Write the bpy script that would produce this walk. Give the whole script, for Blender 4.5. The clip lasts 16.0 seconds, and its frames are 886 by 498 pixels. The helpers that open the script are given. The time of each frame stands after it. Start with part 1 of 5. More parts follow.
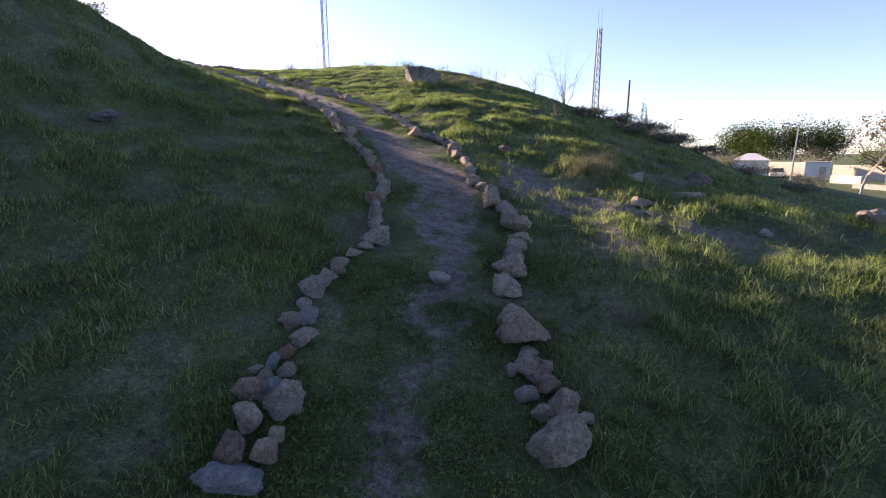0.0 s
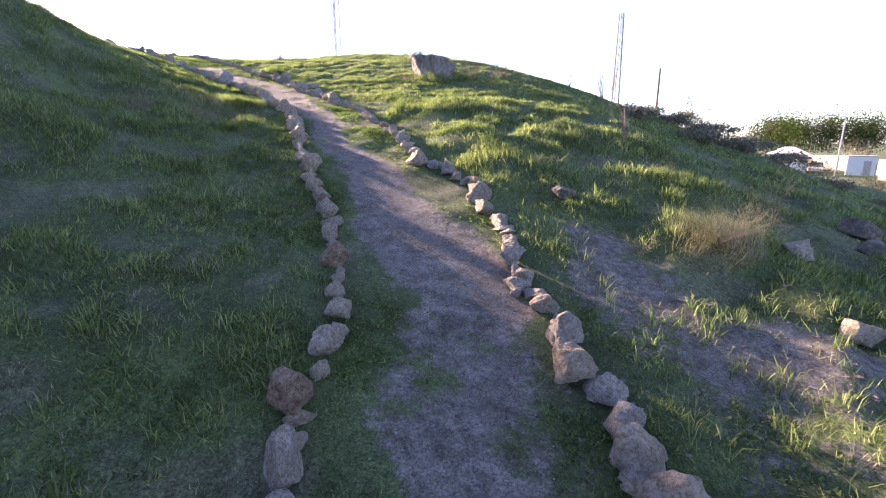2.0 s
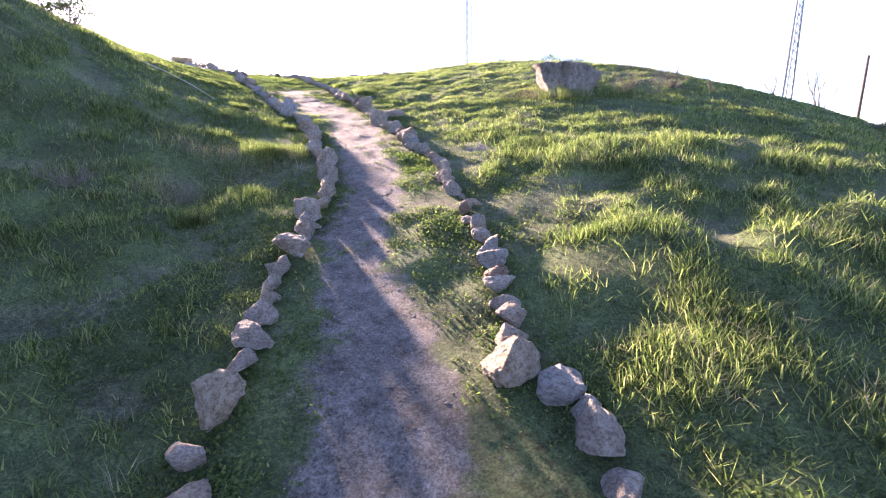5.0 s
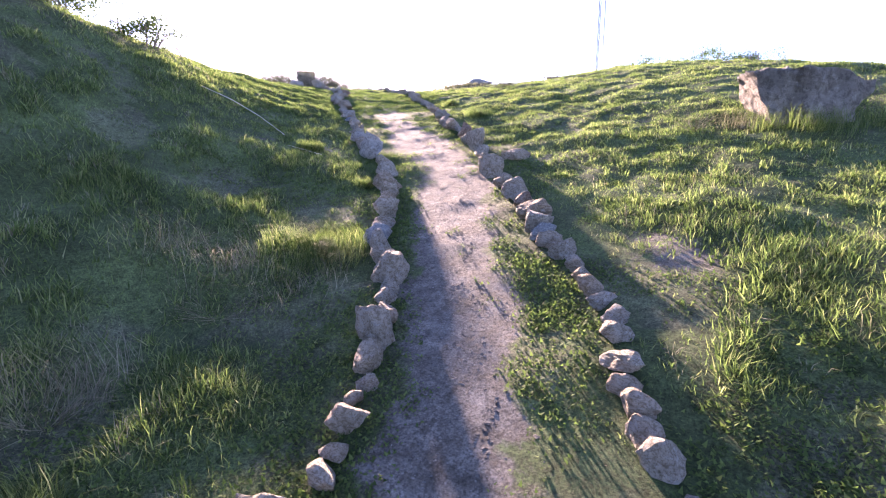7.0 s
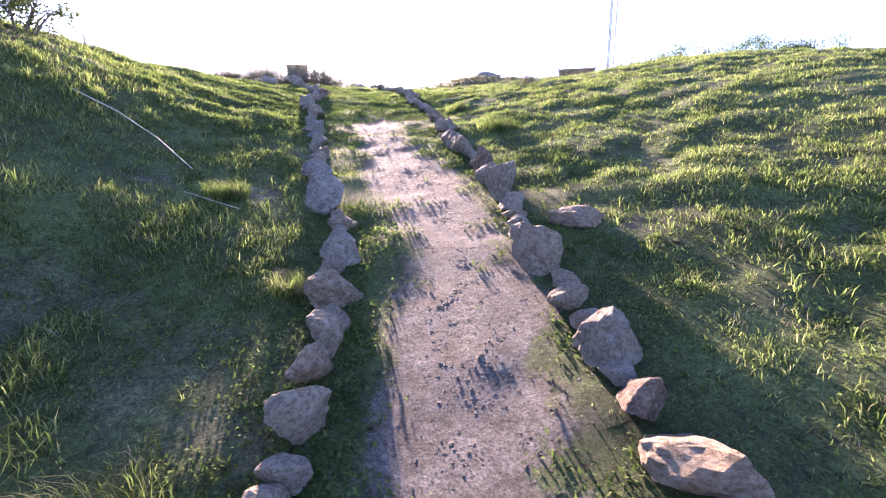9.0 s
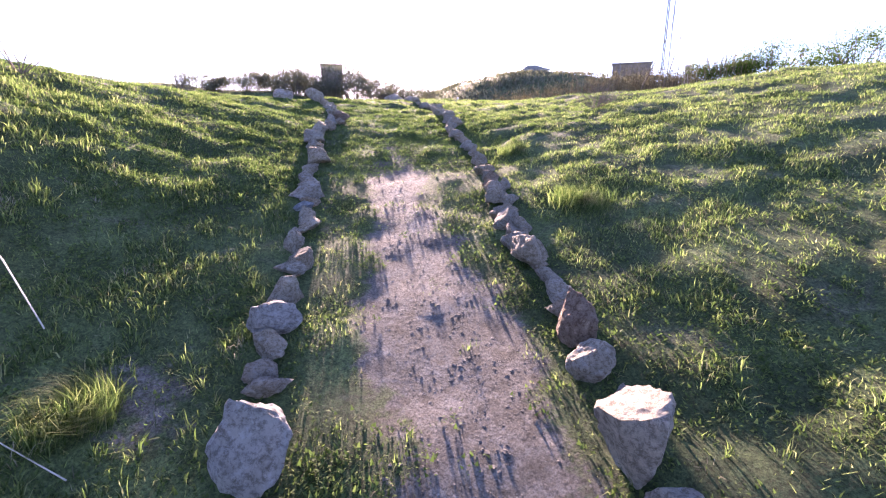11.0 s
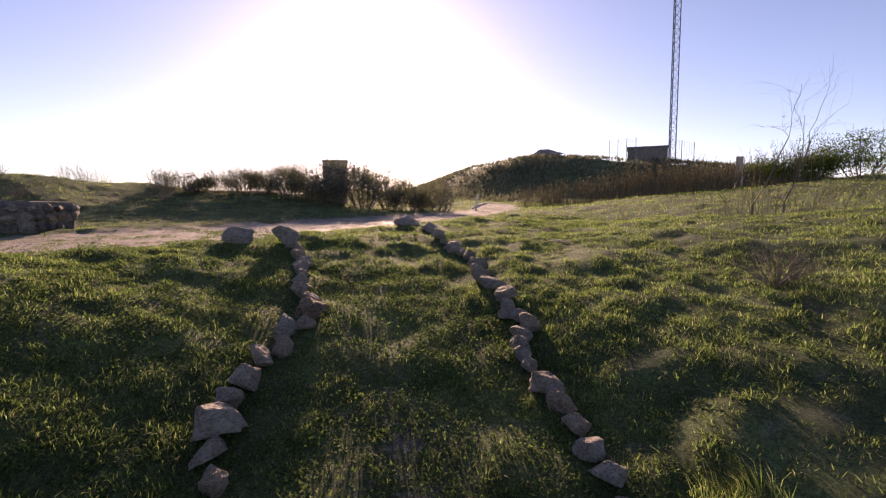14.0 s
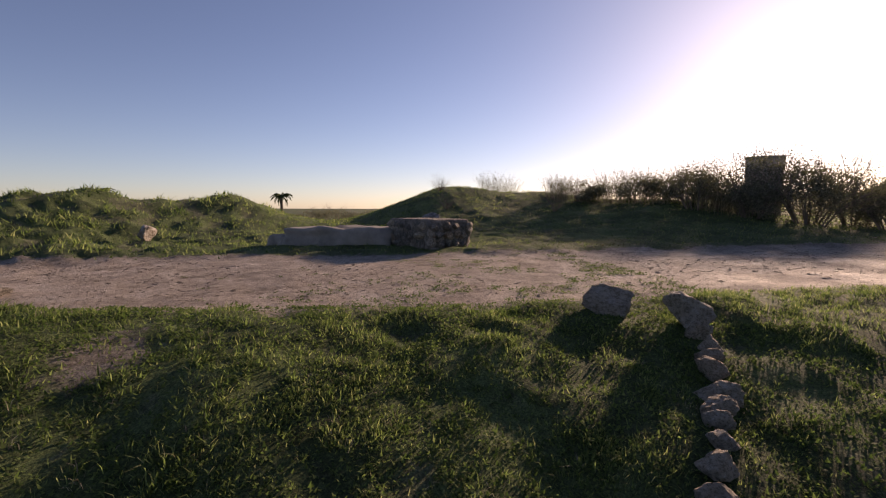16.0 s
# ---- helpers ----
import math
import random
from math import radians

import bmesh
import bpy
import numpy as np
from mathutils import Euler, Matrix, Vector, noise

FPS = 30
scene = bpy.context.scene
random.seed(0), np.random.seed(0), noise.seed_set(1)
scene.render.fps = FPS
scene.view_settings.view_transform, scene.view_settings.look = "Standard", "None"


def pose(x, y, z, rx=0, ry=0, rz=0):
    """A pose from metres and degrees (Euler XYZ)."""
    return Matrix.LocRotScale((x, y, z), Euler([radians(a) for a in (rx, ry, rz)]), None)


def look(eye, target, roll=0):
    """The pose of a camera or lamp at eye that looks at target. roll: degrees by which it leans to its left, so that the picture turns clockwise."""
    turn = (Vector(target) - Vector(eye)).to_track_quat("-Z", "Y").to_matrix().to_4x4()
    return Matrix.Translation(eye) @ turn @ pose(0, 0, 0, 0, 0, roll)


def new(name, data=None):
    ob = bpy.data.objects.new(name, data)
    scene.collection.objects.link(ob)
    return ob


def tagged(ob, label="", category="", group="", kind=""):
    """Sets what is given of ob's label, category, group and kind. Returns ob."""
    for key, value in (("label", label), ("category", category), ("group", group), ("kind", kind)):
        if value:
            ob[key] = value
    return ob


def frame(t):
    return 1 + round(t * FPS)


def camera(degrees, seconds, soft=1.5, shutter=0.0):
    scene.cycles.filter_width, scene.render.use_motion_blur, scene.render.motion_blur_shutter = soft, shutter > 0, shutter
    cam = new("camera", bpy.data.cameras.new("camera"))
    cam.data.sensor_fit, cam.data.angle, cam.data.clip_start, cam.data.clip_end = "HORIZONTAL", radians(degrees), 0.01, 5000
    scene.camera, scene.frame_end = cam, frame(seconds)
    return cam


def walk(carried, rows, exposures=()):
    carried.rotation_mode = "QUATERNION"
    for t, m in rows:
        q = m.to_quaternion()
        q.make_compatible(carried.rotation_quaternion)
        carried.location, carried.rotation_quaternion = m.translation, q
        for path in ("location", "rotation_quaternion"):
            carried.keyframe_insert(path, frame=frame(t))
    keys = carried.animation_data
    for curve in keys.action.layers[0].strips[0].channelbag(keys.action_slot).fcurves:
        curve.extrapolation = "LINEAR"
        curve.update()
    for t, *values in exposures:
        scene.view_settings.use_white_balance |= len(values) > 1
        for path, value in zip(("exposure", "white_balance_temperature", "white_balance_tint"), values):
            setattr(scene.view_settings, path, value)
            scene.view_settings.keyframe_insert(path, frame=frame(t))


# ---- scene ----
cam = camera(87.6, 16.0, soft=1.2)
walk(cam, [
    (0.0, pose(0.000, 0.000, 1.400, 78.300, 0.000, 0.000)),
    (0.5, pose(0.000, 0.897, 1.492, 77.400, 0.000, -0.800)),
    (1.0, pose(-0.081, 1.782, 1.630, 75.800, -0.100, -1.800)),
    (1.5, pose(-0.184, 2.415, 1.860, 76.000, -0.100, -1.000)),
    (2.0, pose(-0.035, 2.978, 1.929, 77.000, 0.000, 1.700)),
    (2.5, pose(0.035, 3.588, 1.906, 77.100, 0.100, 2.800)),
    (3.0, pose(0.115, 4.324, 2.079, 76.300, 0.100, 3.900)),
    (3.5, pose(0.138, 4.910, 2.274, 76.000, 0.100, 7.000)),
    (6.0, pose(-0.609, 7.463, 2.837, 78.600, 0.600, 26.800)),
    (6.5, pose(-0.828, 8.107, 2.998, 77.700, 0.700, 31.400)),
    (7.0, pose(-1.208, 8.740, 3.228, 77.700, 0.600, 31.500)),
    (7.5, pose(-1.599, 9.396, 3.367, 77.600, 0.600, 31.800)),
    (8.0, pose(-1.989, 9.878, 3.493, 77.300, 0.600, 32.100)),
    (8.5, pose(-2.220, 10.338, 3.527, 77.100, 0.700, 31.800)),
    (11.0, pose(-3.607, 12.480, 4.265, 75.900, -0.049, 37.329)),
    (11.5, pose(-3.957, 12.828, 4.389, 76.101, -0.073, 37.645)),
    (12.0, pose(-4.367, 13.308, 4.612, 80.301, 0.145, 37.693)),
    (12.5, pose(-4.883, 13.752, 4.847, 84.301, 0.169, 37.790)),
    (13.0, pose(-5.157, 14.280, 4.920, 84.801, 0.339, 37.645)),
    (13.5, pose(-5.467, 14.658, 5.095, 84.801, 0.339, 37.645)),
    (14.0, pose(-5.947, 14.941, 5.244, 85.003, 0.314, 38.372)),
    (14.5, pose(-6.400, 15.082, 5.342, 85.144, -0.084, 50.104)),
    (15.0, pose(-6.823, 15.329, 5.448, 85.300, -0.159, 72.454)),
    (15.5, pose(-7.456, 15.709, 5.555, 85.012, -0.072, 79.182)),
    (16.0, pose(-7.924, 16.163, 5.627, 84.867, -0.196, 84.805)),
], exposures=[
    (0.0, 1.88, 7600, 35), (0.9, 2.03, 7600, 36), (1.5, 2.95, 7700, 39), (2.0, 2.85, 7600, 39), (3.5, 3.15, 7500, 40), (6.0, 3.00, 7200, 43), (8.5, 2.88, 7000, 44),
    (11.0, 2.80, 6950, 46), (12.0, 2.70, 7000, 47), (12.4, 2.10, 7150, 47), (12.8, 1.50, 7500, 46), (14.0, 1.08, 8700, 42), (15.0, 0.68, 8900, 37), (16.0, 0.42, 8500, 36),
])

# ---- sky and sun ----
SUN_YAW, SUN_UP = 47.0, 15.9          # degrees to the left of +y, degrees over the horizon
world = bpy.data.worlds.new("sky")
world.use_nodes = True
scene.world = world
wn = world.node_tree.nodes
sky = wn.new("ShaderNodeTexSky")
sky.sky_type, sky.sun_disc = "NISHITA", False
sky.sun_elevation, sky.sun_rotation = radians(SUN_UP), radians(-SUN_YAW)
sky.air_density, sky.dust_density, sky.ozone_density = 0.75, 0.3, 3.6
world.node_tree.links.new(sky.outputs[0], wn["Background"].inputs[0])
wn["Background"].inputs[1].default_value = 0.1
sun_data = bpy.data.lights.new("sun", "SUN")
sun_data.energy, sun_data.angle, sun_data.color = 5.0, radians(2.6), (1.0, 0.9, 0.74)
sun_way = Vector((-math.sin(radians(SUN_YAW)) * math.cos(radians(SUN_UP)), math.cos(radians(SUN_YAW)) * math.cos(radians(SUN_UP)), math.sin(radians(SUN_UP))))
sun = new("sun", sun_data)
sun.matrix_world = look(sun_way * 50, (0, 0, 0))


# ---- materials ----
def material(name):
    m = bpy.data.materials.new(name)
    m.use_nodes = True
    nt = m.node_tree
    return m, nt, nt.nodes["Principled BSDF"]


def node(nt, kind, **values):
    n = nt.nodes.new(kind)
    for key, value in values.items():
        n.inputs[key].default_value = value
    return n


def noise_of(nt, scale, detail=5.0, rough=0.6, coords="Object"):
    tc = nt.nodes.new("ShaderNodeTexCoord")
    n = node(nt, "ShaderNodeTexNoise", Scale=scale, Detail=detail, Roughness=rough)
    nt.links.new(tc.outputs[coords], n.inputs["Vector"])
    return n.outputs["Fac"]


def ramp_of(nt, fac, *stops):
    r = nt.nodes.new("ShaderNodeValToRGB")
    while len(r.color_ramp.elements) < len(stops):
        r.color_ramp.elements.new(0.5)
    for e, (at, colour) in zip(r.color_ramp.elements, stops):
        e.position, e.color = at, (*colour, 1.0)
    nt.links.new(fac, r.inputs[0])
    return r.outputs[0]


def blend(nt, fac, a, b, how="MIX"):
    m = nt.nodes.new("ShaderNodeMix")
    m.data_type, m.blend_type = "RGBA", how
    for socket, value in ((m.inputs[0], fac), (m.inputs[6], a), (m.inputs[7], b)):
        if isinstance(value, (int, float)):
            socket.default_value = value
        elif isinstance(value, tuple):
            socket.default_value = (*value, 1.0)
        else:
            nt.links.new(value, socket)
    return m.outputs[2]


def relief(nt, bsdf, height, strength, distance):
    b = node(nt, "ShaderNodeBump", Strength=strength, Distance=distance)
    nt.links.new(height, b.inputs["Height"])
    nt.links.new(b.outputs[0], bsdf.inputs["Normal"])


def stone_material(name, dark, mid, pale, scale=9.0, rough=0.9):
    """Weathered limestone: patches, pits and a tint that varies from stone to stone."""
    m, nt, bsdf = material(name)
    big = ramp_of(nt, noise_of(nt, scale * 0.3, 6, 0.65), (0.36, mid), (0.62, pale))
    pits = ramp_of(nt, noise_of(nt, scale * 1.3, 10, 0.8), (0.43, dark), (0.53, (1, 1, 1)))
    c = blend(nt, 0.85, big, pits, "MULTIPLY")
    lichen = ramp_of(nt, noise_of(nt, scale * 0.55, 10, 0.8), (0.54, (0, 0, 0)), (0.6, (0.75, 0.75, 0.75)))
    c = blend(nt, lichen, c, tuple(min(0.8, v * 1.3) for v in pale))
    stain = ramp_of(nt, noise_of(nt, scale * 0.45, 8, 0.7), (0.36, (0.42, 0.36, 0.3)), (0.46, (1, 1, 1)))
    c = blend(nt, 0.45, c, stain, "MULTIPLY")
    info = nt.nodes.new("ShaderNodeObjectInfo")
    tint = ramp_of(nt, info.outputs["Random"], (0.0, (0.8, 0.75, 0.7)), (0.3, (1, 0.95, 0.87)), (0.55, (0.95, 0.8, 0.66)), (0.8, (0.86, 0.86, 0.88)), (1.0, (1, 0.98, 0.95)))
    c = blend(nt, 0.8, c, tint, "MULTIPLY")
    nt.links.new(c, bsdf.inputs["Base Color"])
    bsdf.inputs["Roughness"].default_value = rough
    bsdf.inputs["Specular IOR Level"].default_value = 0.25
    relief(nt, bsdf, noise_of(nt, scale * 0.9, 12, 0.8), 1.0, 0.2)
    return m


def plain_material(name, colour, rough=0.7, metal=0.0, scale=6.0, vary=0.25, bump=0.15):
    m, nt, bsdf = material(name)
    low = tuple(v * (1 - vary) for v in colour)
    high = tuple(min(1.0, v * (1 + vary)) for v in colour)
    c = ramp_of(nt, noise_of(nt, scale, 6, 0.65), (0.3, low), (0.7, high))
    nt.links.new(c, bsdf.inputs["Base Color"])
    bsdf.inputs["Roughness"].default_value = rough
    bsdf.inputs["Metallic"].default_value = metal
    if bump:
        relief(nt, bsdf, noise_of(nt, scale * 5, 6), bump, 0.02)
    return m


def leaf_material(name, stops, through_share=0.5):
    """Thin leaves and blades: each one its own tint, and light that passes through them."""
    m, nt, bsdf = material(name)
    geo = nt.nodes.new("ShaderNodeNewGeometry")
    c = ramp_of(nt, geo.outputs["Random Per Island"], *stops)
    patch = ramp_of(nt, noise_of(nt, 0.9, 3), (0.35, (0.72, 0.78, 0.7)), (0.65, (1.1, 1.08, 1.0)))
    c = blend(nt, 1.0, c, patch, "MULTIPLY")
    nt.links.new(c, bsdf.inputs["Base Color"])
    bsdf.inputs["Roughness"].default_value = 0.75
    bsdf.inputs["Specular IOR Level"].default_value = 0.12
    t = nt.nodes.new("ShaderNodeBsdfTranslucent")
    nt.links.new(blend(nt, 1.0, c, (1.3, 1.45, 1.1), "MULTIPLY"), t.inputs["Color"])
    mix = nt.nodes.new("ShaderNodeMixShader")
    mix.inputs[0].default_value = through_share
    nt.links.new(bsdf.outputs[0], mix.inputs[1])
    nt.links.new(t.outputs[0], mix.inputs[2])
    nt.links.new(mix.outputs[0], nt.nodes["Material Output"].inputs["Surface"])
    return m


def ground_material():
    """Soil under grass, trodden limestone dust where the mesh says bare."""
    m, nt, bsdf = material("hill_ground")
    bare = nt.nodes.new("ShaderNodeAttribute")
    bare.attribute_name = "bare"
    tuft = nt.nodes.new("ShaderNodeAttribute")
    tuft.attribute_name = "tuft"
    track = nt.nodes.new("ShaderNodeAttribute")
    track.attribute_name = "track"
    soil = ramp_of(nt, noise_of(nt, 5.0, 8, 0.7), (0.3, (0.09, 0.074, 0.06)), (0.5, (0.17, 0.147, 0.122)), (0.7, (0.26, 0.23, 0.196)))
    crumb = ramp_of(nt, noise_of(nt, 38.0, 9, 0.8), (0.36, (0.35, 0.33, 0.3)), (0.5, (0.95, 0.95, 0.95)), (0.62, (1.5, 1.45, 1.4)))
    soil = blend(nt, 0.9, soil, crumb, "MULTIPLY")
    moss = ramp_of(nt, noise_of(nt, 1.3, 5), (0.4, (0.05, 0.073, 0.028)), (0.65, (0.095, 0.135, 0.052)))
    under = blend(nt, ramp_of(nt, tuft.outputs["Fac"], (0.0, (0.7, 0.7, 0.7)), (0.2, (1, 1, 1))), soil, blend(nt, 0.7, moss, crumb, "MULTIPLY"))
    dust = ramp_of(nt, noise_of(nt, 7.0, 10, 0.75), (0.3, (0.075, 0.066, 0.056)), (0.46, (0.145, 0.131, 0.114)), (0.56, (0.19, 0.173, 0.153)), (0.7, (0.265, 0.244, 0.219)))
    clods = ramp_of(nt, noise_of(nt, 30.0, 8, 0.75), (0.38, (0.6, 0.57, 0.54)), (0.52, (1, 1, 1)))
    blot = ramp_of(nt, noise_of(nt, 3.2, 9, 0.78), (0.36, (0.5, 0.46, 0.42)), (0.52, (1, 1, 1)))
    dust = blend(nt, 0.5, dust, blot, "MULTIPLY")
    dust = blend(nt, 0.8, dust, clods, "MULTIPLY")
    mud = ramp_of(nt, noise_of(nt, 2.2, 9, 0.72), (0.3, (0.12, 0.1, 0.082)), (0.5, (0.29, 0.25, 0.21)), (0.7, (0.42, 0.38, 0.33)))
    dust = blend(nt, track.outputs["Fac"], dust, mud)
    edge = nt.nodes.new("ShaderNodeMath")
    edge.operation = "MULTIPLY_ADD"
    nt.links.new(noise_of(nt, 9.0, 8, 0.7), edge.inputs[0])
    edge.inputs[1].default_value = 1.1
    nt.links.new(bare.outputs["Fac"], edge.inputs[2])
    mask = ramp_of(nt, edge.outputs[0], (0.82, (0, 0, 0)), (1.12, (1, 1, 1)))
    c = blend(nt, mask, under, dust)
    grit = ramp_of(nt, noise_of(nt, 95.0, 6, 0.75), (0.38, (0.38, 0.36, 0.34)), (0.5, (1, 1, 1)), (0.6, (1.5, 1.48, 1.44)))
    litter = ramp_of(nt, noise_of(nt, 16.0, 8, 0.8), (0.4, (0.45, 0.42, 0.38)), (0.52, (1.05, 1.05, 1.05)))
    c = blend(nt, 0.85, blend(nt, 0.6, c, litter, "MULTIPLY"), grit, "MULTIPLY")
    nt.links.new(c, bsdf.inputs["Base Color"])
    bsdf.inputs["Roughness"].default_value = 0.92
    bsdf.inputs["Specular IOR Level"].default_value = 0.2
    wet = ramp_of(nt, noise_of(nt, 0.8, 7, 0.7), (0.42, (0.74, 0.74, 0.74)), (0.6, (0.95, 0.95, 0.95)))
    r = blend(nt, track.outputs["Fac"], (0.92, 0.92, 0.92), wet)
    nt.links.new(r, bsdf.inputs["Roughness"])
    relief(nt, bsdf, noise_of(nt, 22.0, 12, 0.75), 0.8, 0.03)
    return m


GROUND = ground_material()
STONE = stone_material("limestone", (0.45, 0.39, 0.33), (0.58, 0.515, 0.43), (0.78, 0.715, 0.625))
BOULDER = stone_material("lichened_limestone", (0.5, 0.49, 0.48), (0.27, 0.265, 0.255), (0.43, 0.42, 0.405), 7.0)
WHITE_STONE = stone_material("white_limestone", (0.42, 0.39, 0.37), (0.58, 0.555, 0.51), (0.78, 0.75, 0.7))
BLUE_STONE = stone_material("blue_grey_limestone", (0.5, 0.52, 0.56), (0.42, 0.47, 0.52), (0.58, 0.62, 0.66))
RED_STONE = stone_material("rusty_limestone", (0.4, 0.31, 0.26), (0.4, 0.29, 0.22), (0.58, 0.45, 0.36))
GRAVEL = stone_material("gravel", (0.45, 0.43, 0.41), (0.22, 0.205, 0.188), (0.4, 0.375, 0.348), 20.0)
GRASS = leaf_material("green_grass", ((0.0, (0.036, 0.06, 0.022)), (0.4, (0.106, 0.15, 0.058)), (0.75, (0.198, 0.246, 0.102)), (0.93, (0.275, 0.29, 0.15)), (1.0, (0.335, 0.315, 0.2))), 0.6)
WEED = leaf_material("low_weeds", ((0.0, (0.055, 0.09, 0.032)), (0.6, (0.11, 0.16, 0.055)), (1.0, (0.175, 0.225, 0.085))), 0.5)
STRAW = leaf_material("dry_straw", ((0.0, (0.13, 0.11, 0.085)), (0.5, (0.23, 0.2, 0.155)), (1.0, (0.36, 0.325, 0.26))), 0.3)
TWIG = plain_material("dry_twigs", (0.16, 0.125, 0.1), 0.9)
BROWN_REED = leaf_material("brown_reeds", ((0.0, (0.1, 0.075, 0.055)), (0.6, (0.18, 0.14, 0.1)), (1.0, (0.28, 0.22, 0.16))), 0.3)
SHRUB = leaf_material("shrub_leaves", ((0.0, (0.025, 0.045, 0.015)), (0.6, (0.05, 0.075, 0.025)), (1.0, (0.085, 0.1, 0.04))), 0.3)
GREY_SHRUB = leaf_material("grey_shrub_leaves", ((0.0, (0.09, 0.085, 0.068)), (0.6, (0.15, 0.14, 0.112)), (1.0, (0.23, 0.21, 0.175))), 0.38)
BRIGHT_SHRUB = leaf_material("fresh_shrub_leaves", ((0.0, (0.04, 0.075, 0.015)), (0.6, (0.075, 0.12, 0.025)), (1.0, (0.12, 0.16, 0.04))), 0.4)
PINE = leaf_material("pine_needles", ((0.0, (0.022, 0.045, 0.012)), (0.6, (0.045, 0.075, 0.018)), (1.0, (0.075, 0.105, 0.025))), 0.2)
BARK = plain_material("bark", (0.11, 0.08, 0.06), 0.95, scale=14.0, vary=0.4, bump=0.5)
PALE_BARK = plain_material("pale_bark", (0.3, 0.26, 0.22), 0.9, scale=14.0)
STEEL = plain_material("galvanised_steel", (0.2, 0.21, 0.23), 0.6, 0.2, bump=0)
DARK_STEEL = plain_material("dark_steel", (0.1, 0.1, 0.11), 0.55, 0.5, bump=0)
CONCRETE = plain_material("grey_concrete", (0.22, 0.203, 0.182), 0.9, scale=3.0, vary=0.35, bump=0.5)
PLASTER = plain_material("cream_plaster", (0.5, 0.44, 0.35), 0.85, scale=1.2, vary=0.1)
WHITE_PAINT = plain_material("white_paint", (0.62, 0.61, 0.58), 0.6, scale=1.5, vary=0.06)
RUSTY_HUT = plain_material("brown_block_wall", (0.4, 0.34, 0.29), 0.9, scale=4.0, vary=0.3)
DARK_BLOCK = plain_material("dark_brown_blockwork", (0.2, 0.165, 0.14), 0.9, scale=4.0, vary=0.3)
RUBBER = plain_material("black_rubber", (0.02, 0.02, 0.022), 0.55, bump=0)
GLASS = plain_material("dark_window", (0.02, 0.025, 0.03), 0.1, bump=0)
BLEACHED = plain_material("bleached_wood", (0.5, 0.46, 0.4), 0.8, scale=20.0)


# ---- building helpers ----
def mesh_of(name, verts, faces, mat, smooth=True):
    """One mesh from numpy arrays: faces is a list of (n, 3) or (n, 4) index arrays."""
    me = bpy.data.meshes.new(name)
    verts = np.asarray(verts, np.float32)
    loops = np.concatenate([np.asarray(f, np.int32).ravel() for f in faces])
    sizes = np.concatenate([np.full(len(f), np.asarray(f).shape[1], np.int32) for f in faces])
    me.vertices.add(len(verts))
    me.vertices.foreach_set("co", verts.ravel())
    me.loops.add(len(loops))
    me.loops.foreach_set("vertex_index", loops)
    me.polygons.add(len(sizes))
    me.polygons.foreach_set("loop_start", np.concatenate([[0], np.cumsum(sizes)[:-1]]).astype(np.int32))
    me.polygons.foreach_set("use_smooth", np.full(len(sizes), smooth))
    me.materials.append(mat)
    me.update(calc_edges=True)
    me.validate()
    return me


def part(name, bm, mat, parent, label="", smooth=False):
    """Links a bmesh as one mesh object under a thing or a part."""
    me = bpy.data.meshes.new(name)
    bm.to_mesh(me)
    bm.free()
    me.materials.append(mat)
    if smooth:
        me.polygons.foreach_set("use_smooth", [True] * len(me.polygons))
    ob = new(name, me)
    ob.parent = parent
    return tagged(ob, label)


def part_mesh(name, me, parent, label=""):
    ob = new(name, me)
    ob.parent = parent
    return tagged(ob, label)


def thing(name, m, label, category, group="", kind=""):
    ob = new(name)
    ob.empty_display_size = 0.2
    ob.matrix_world = m
    return tagged(ob, label, category, group, kind)


def add_box(bm, x0, y0, z0, x1, y1, z1, m=None, bevel=0.0):
    made = bmesh.ops.create_cube(bm, size=1.0)["verts"]
    mid = Matrix.Translation(((x0 + x1) / 2, (y0 + y1) / 2, (z0 + z1) / 2)) @ Matrix.Diagonal((x1 - x0, y1 - y0, z1 - z0, 1))
    bmesh.ops.transform(bm, matrix=(m or Matrix()) @ mid, verts=made)
    if bevel:
        edges = {e for v in made for e in v.link_edges}
        bmesh.ops.bevel(bm, geom=list(edges), offset=bevel, segments=2, affect="EDGES", profile=0.5)
    return bm


def box_bm(*size, m=None, bevel=0.0):
    return add_box(bmesh.new(), *size, m=m, bevel=bevel)


def add_rod(bm, a, b, r0, r1=None, sides=6):
    a, b = Vector(a), Vector(b)
    r1 = r0 if r1 is None else r1
    turn = (b - a).to_track_quat("Z", "Y").to_matrix().to_4x4()
    bmesh.ops.create_cone(bm, cap_ends=True, segments=sides, radius1=r0, radius2=r1, depth=(b - a).length,
                          matrix=Matrix.Translation((a + b) / 2) @ turn)
    return bm


def rod_bm(*args, **kw):
    return add_rod(bmesh.new(), *args, **kw)


def lattice(x, y, seed):
    """Repeatable random values on whole numbers."""
    h = (x.astype(np.int64) * 374761393 + y.astype(np.int64) * 668265263 + seed * 974634777) & 0xFFFFFFFF
    h = ((h ^ (h >> 13)) * 1274126177) & 0xFFFFFFFF
    return ((h ^ (h >> 16)) & 0xFFFF) / 65535.0


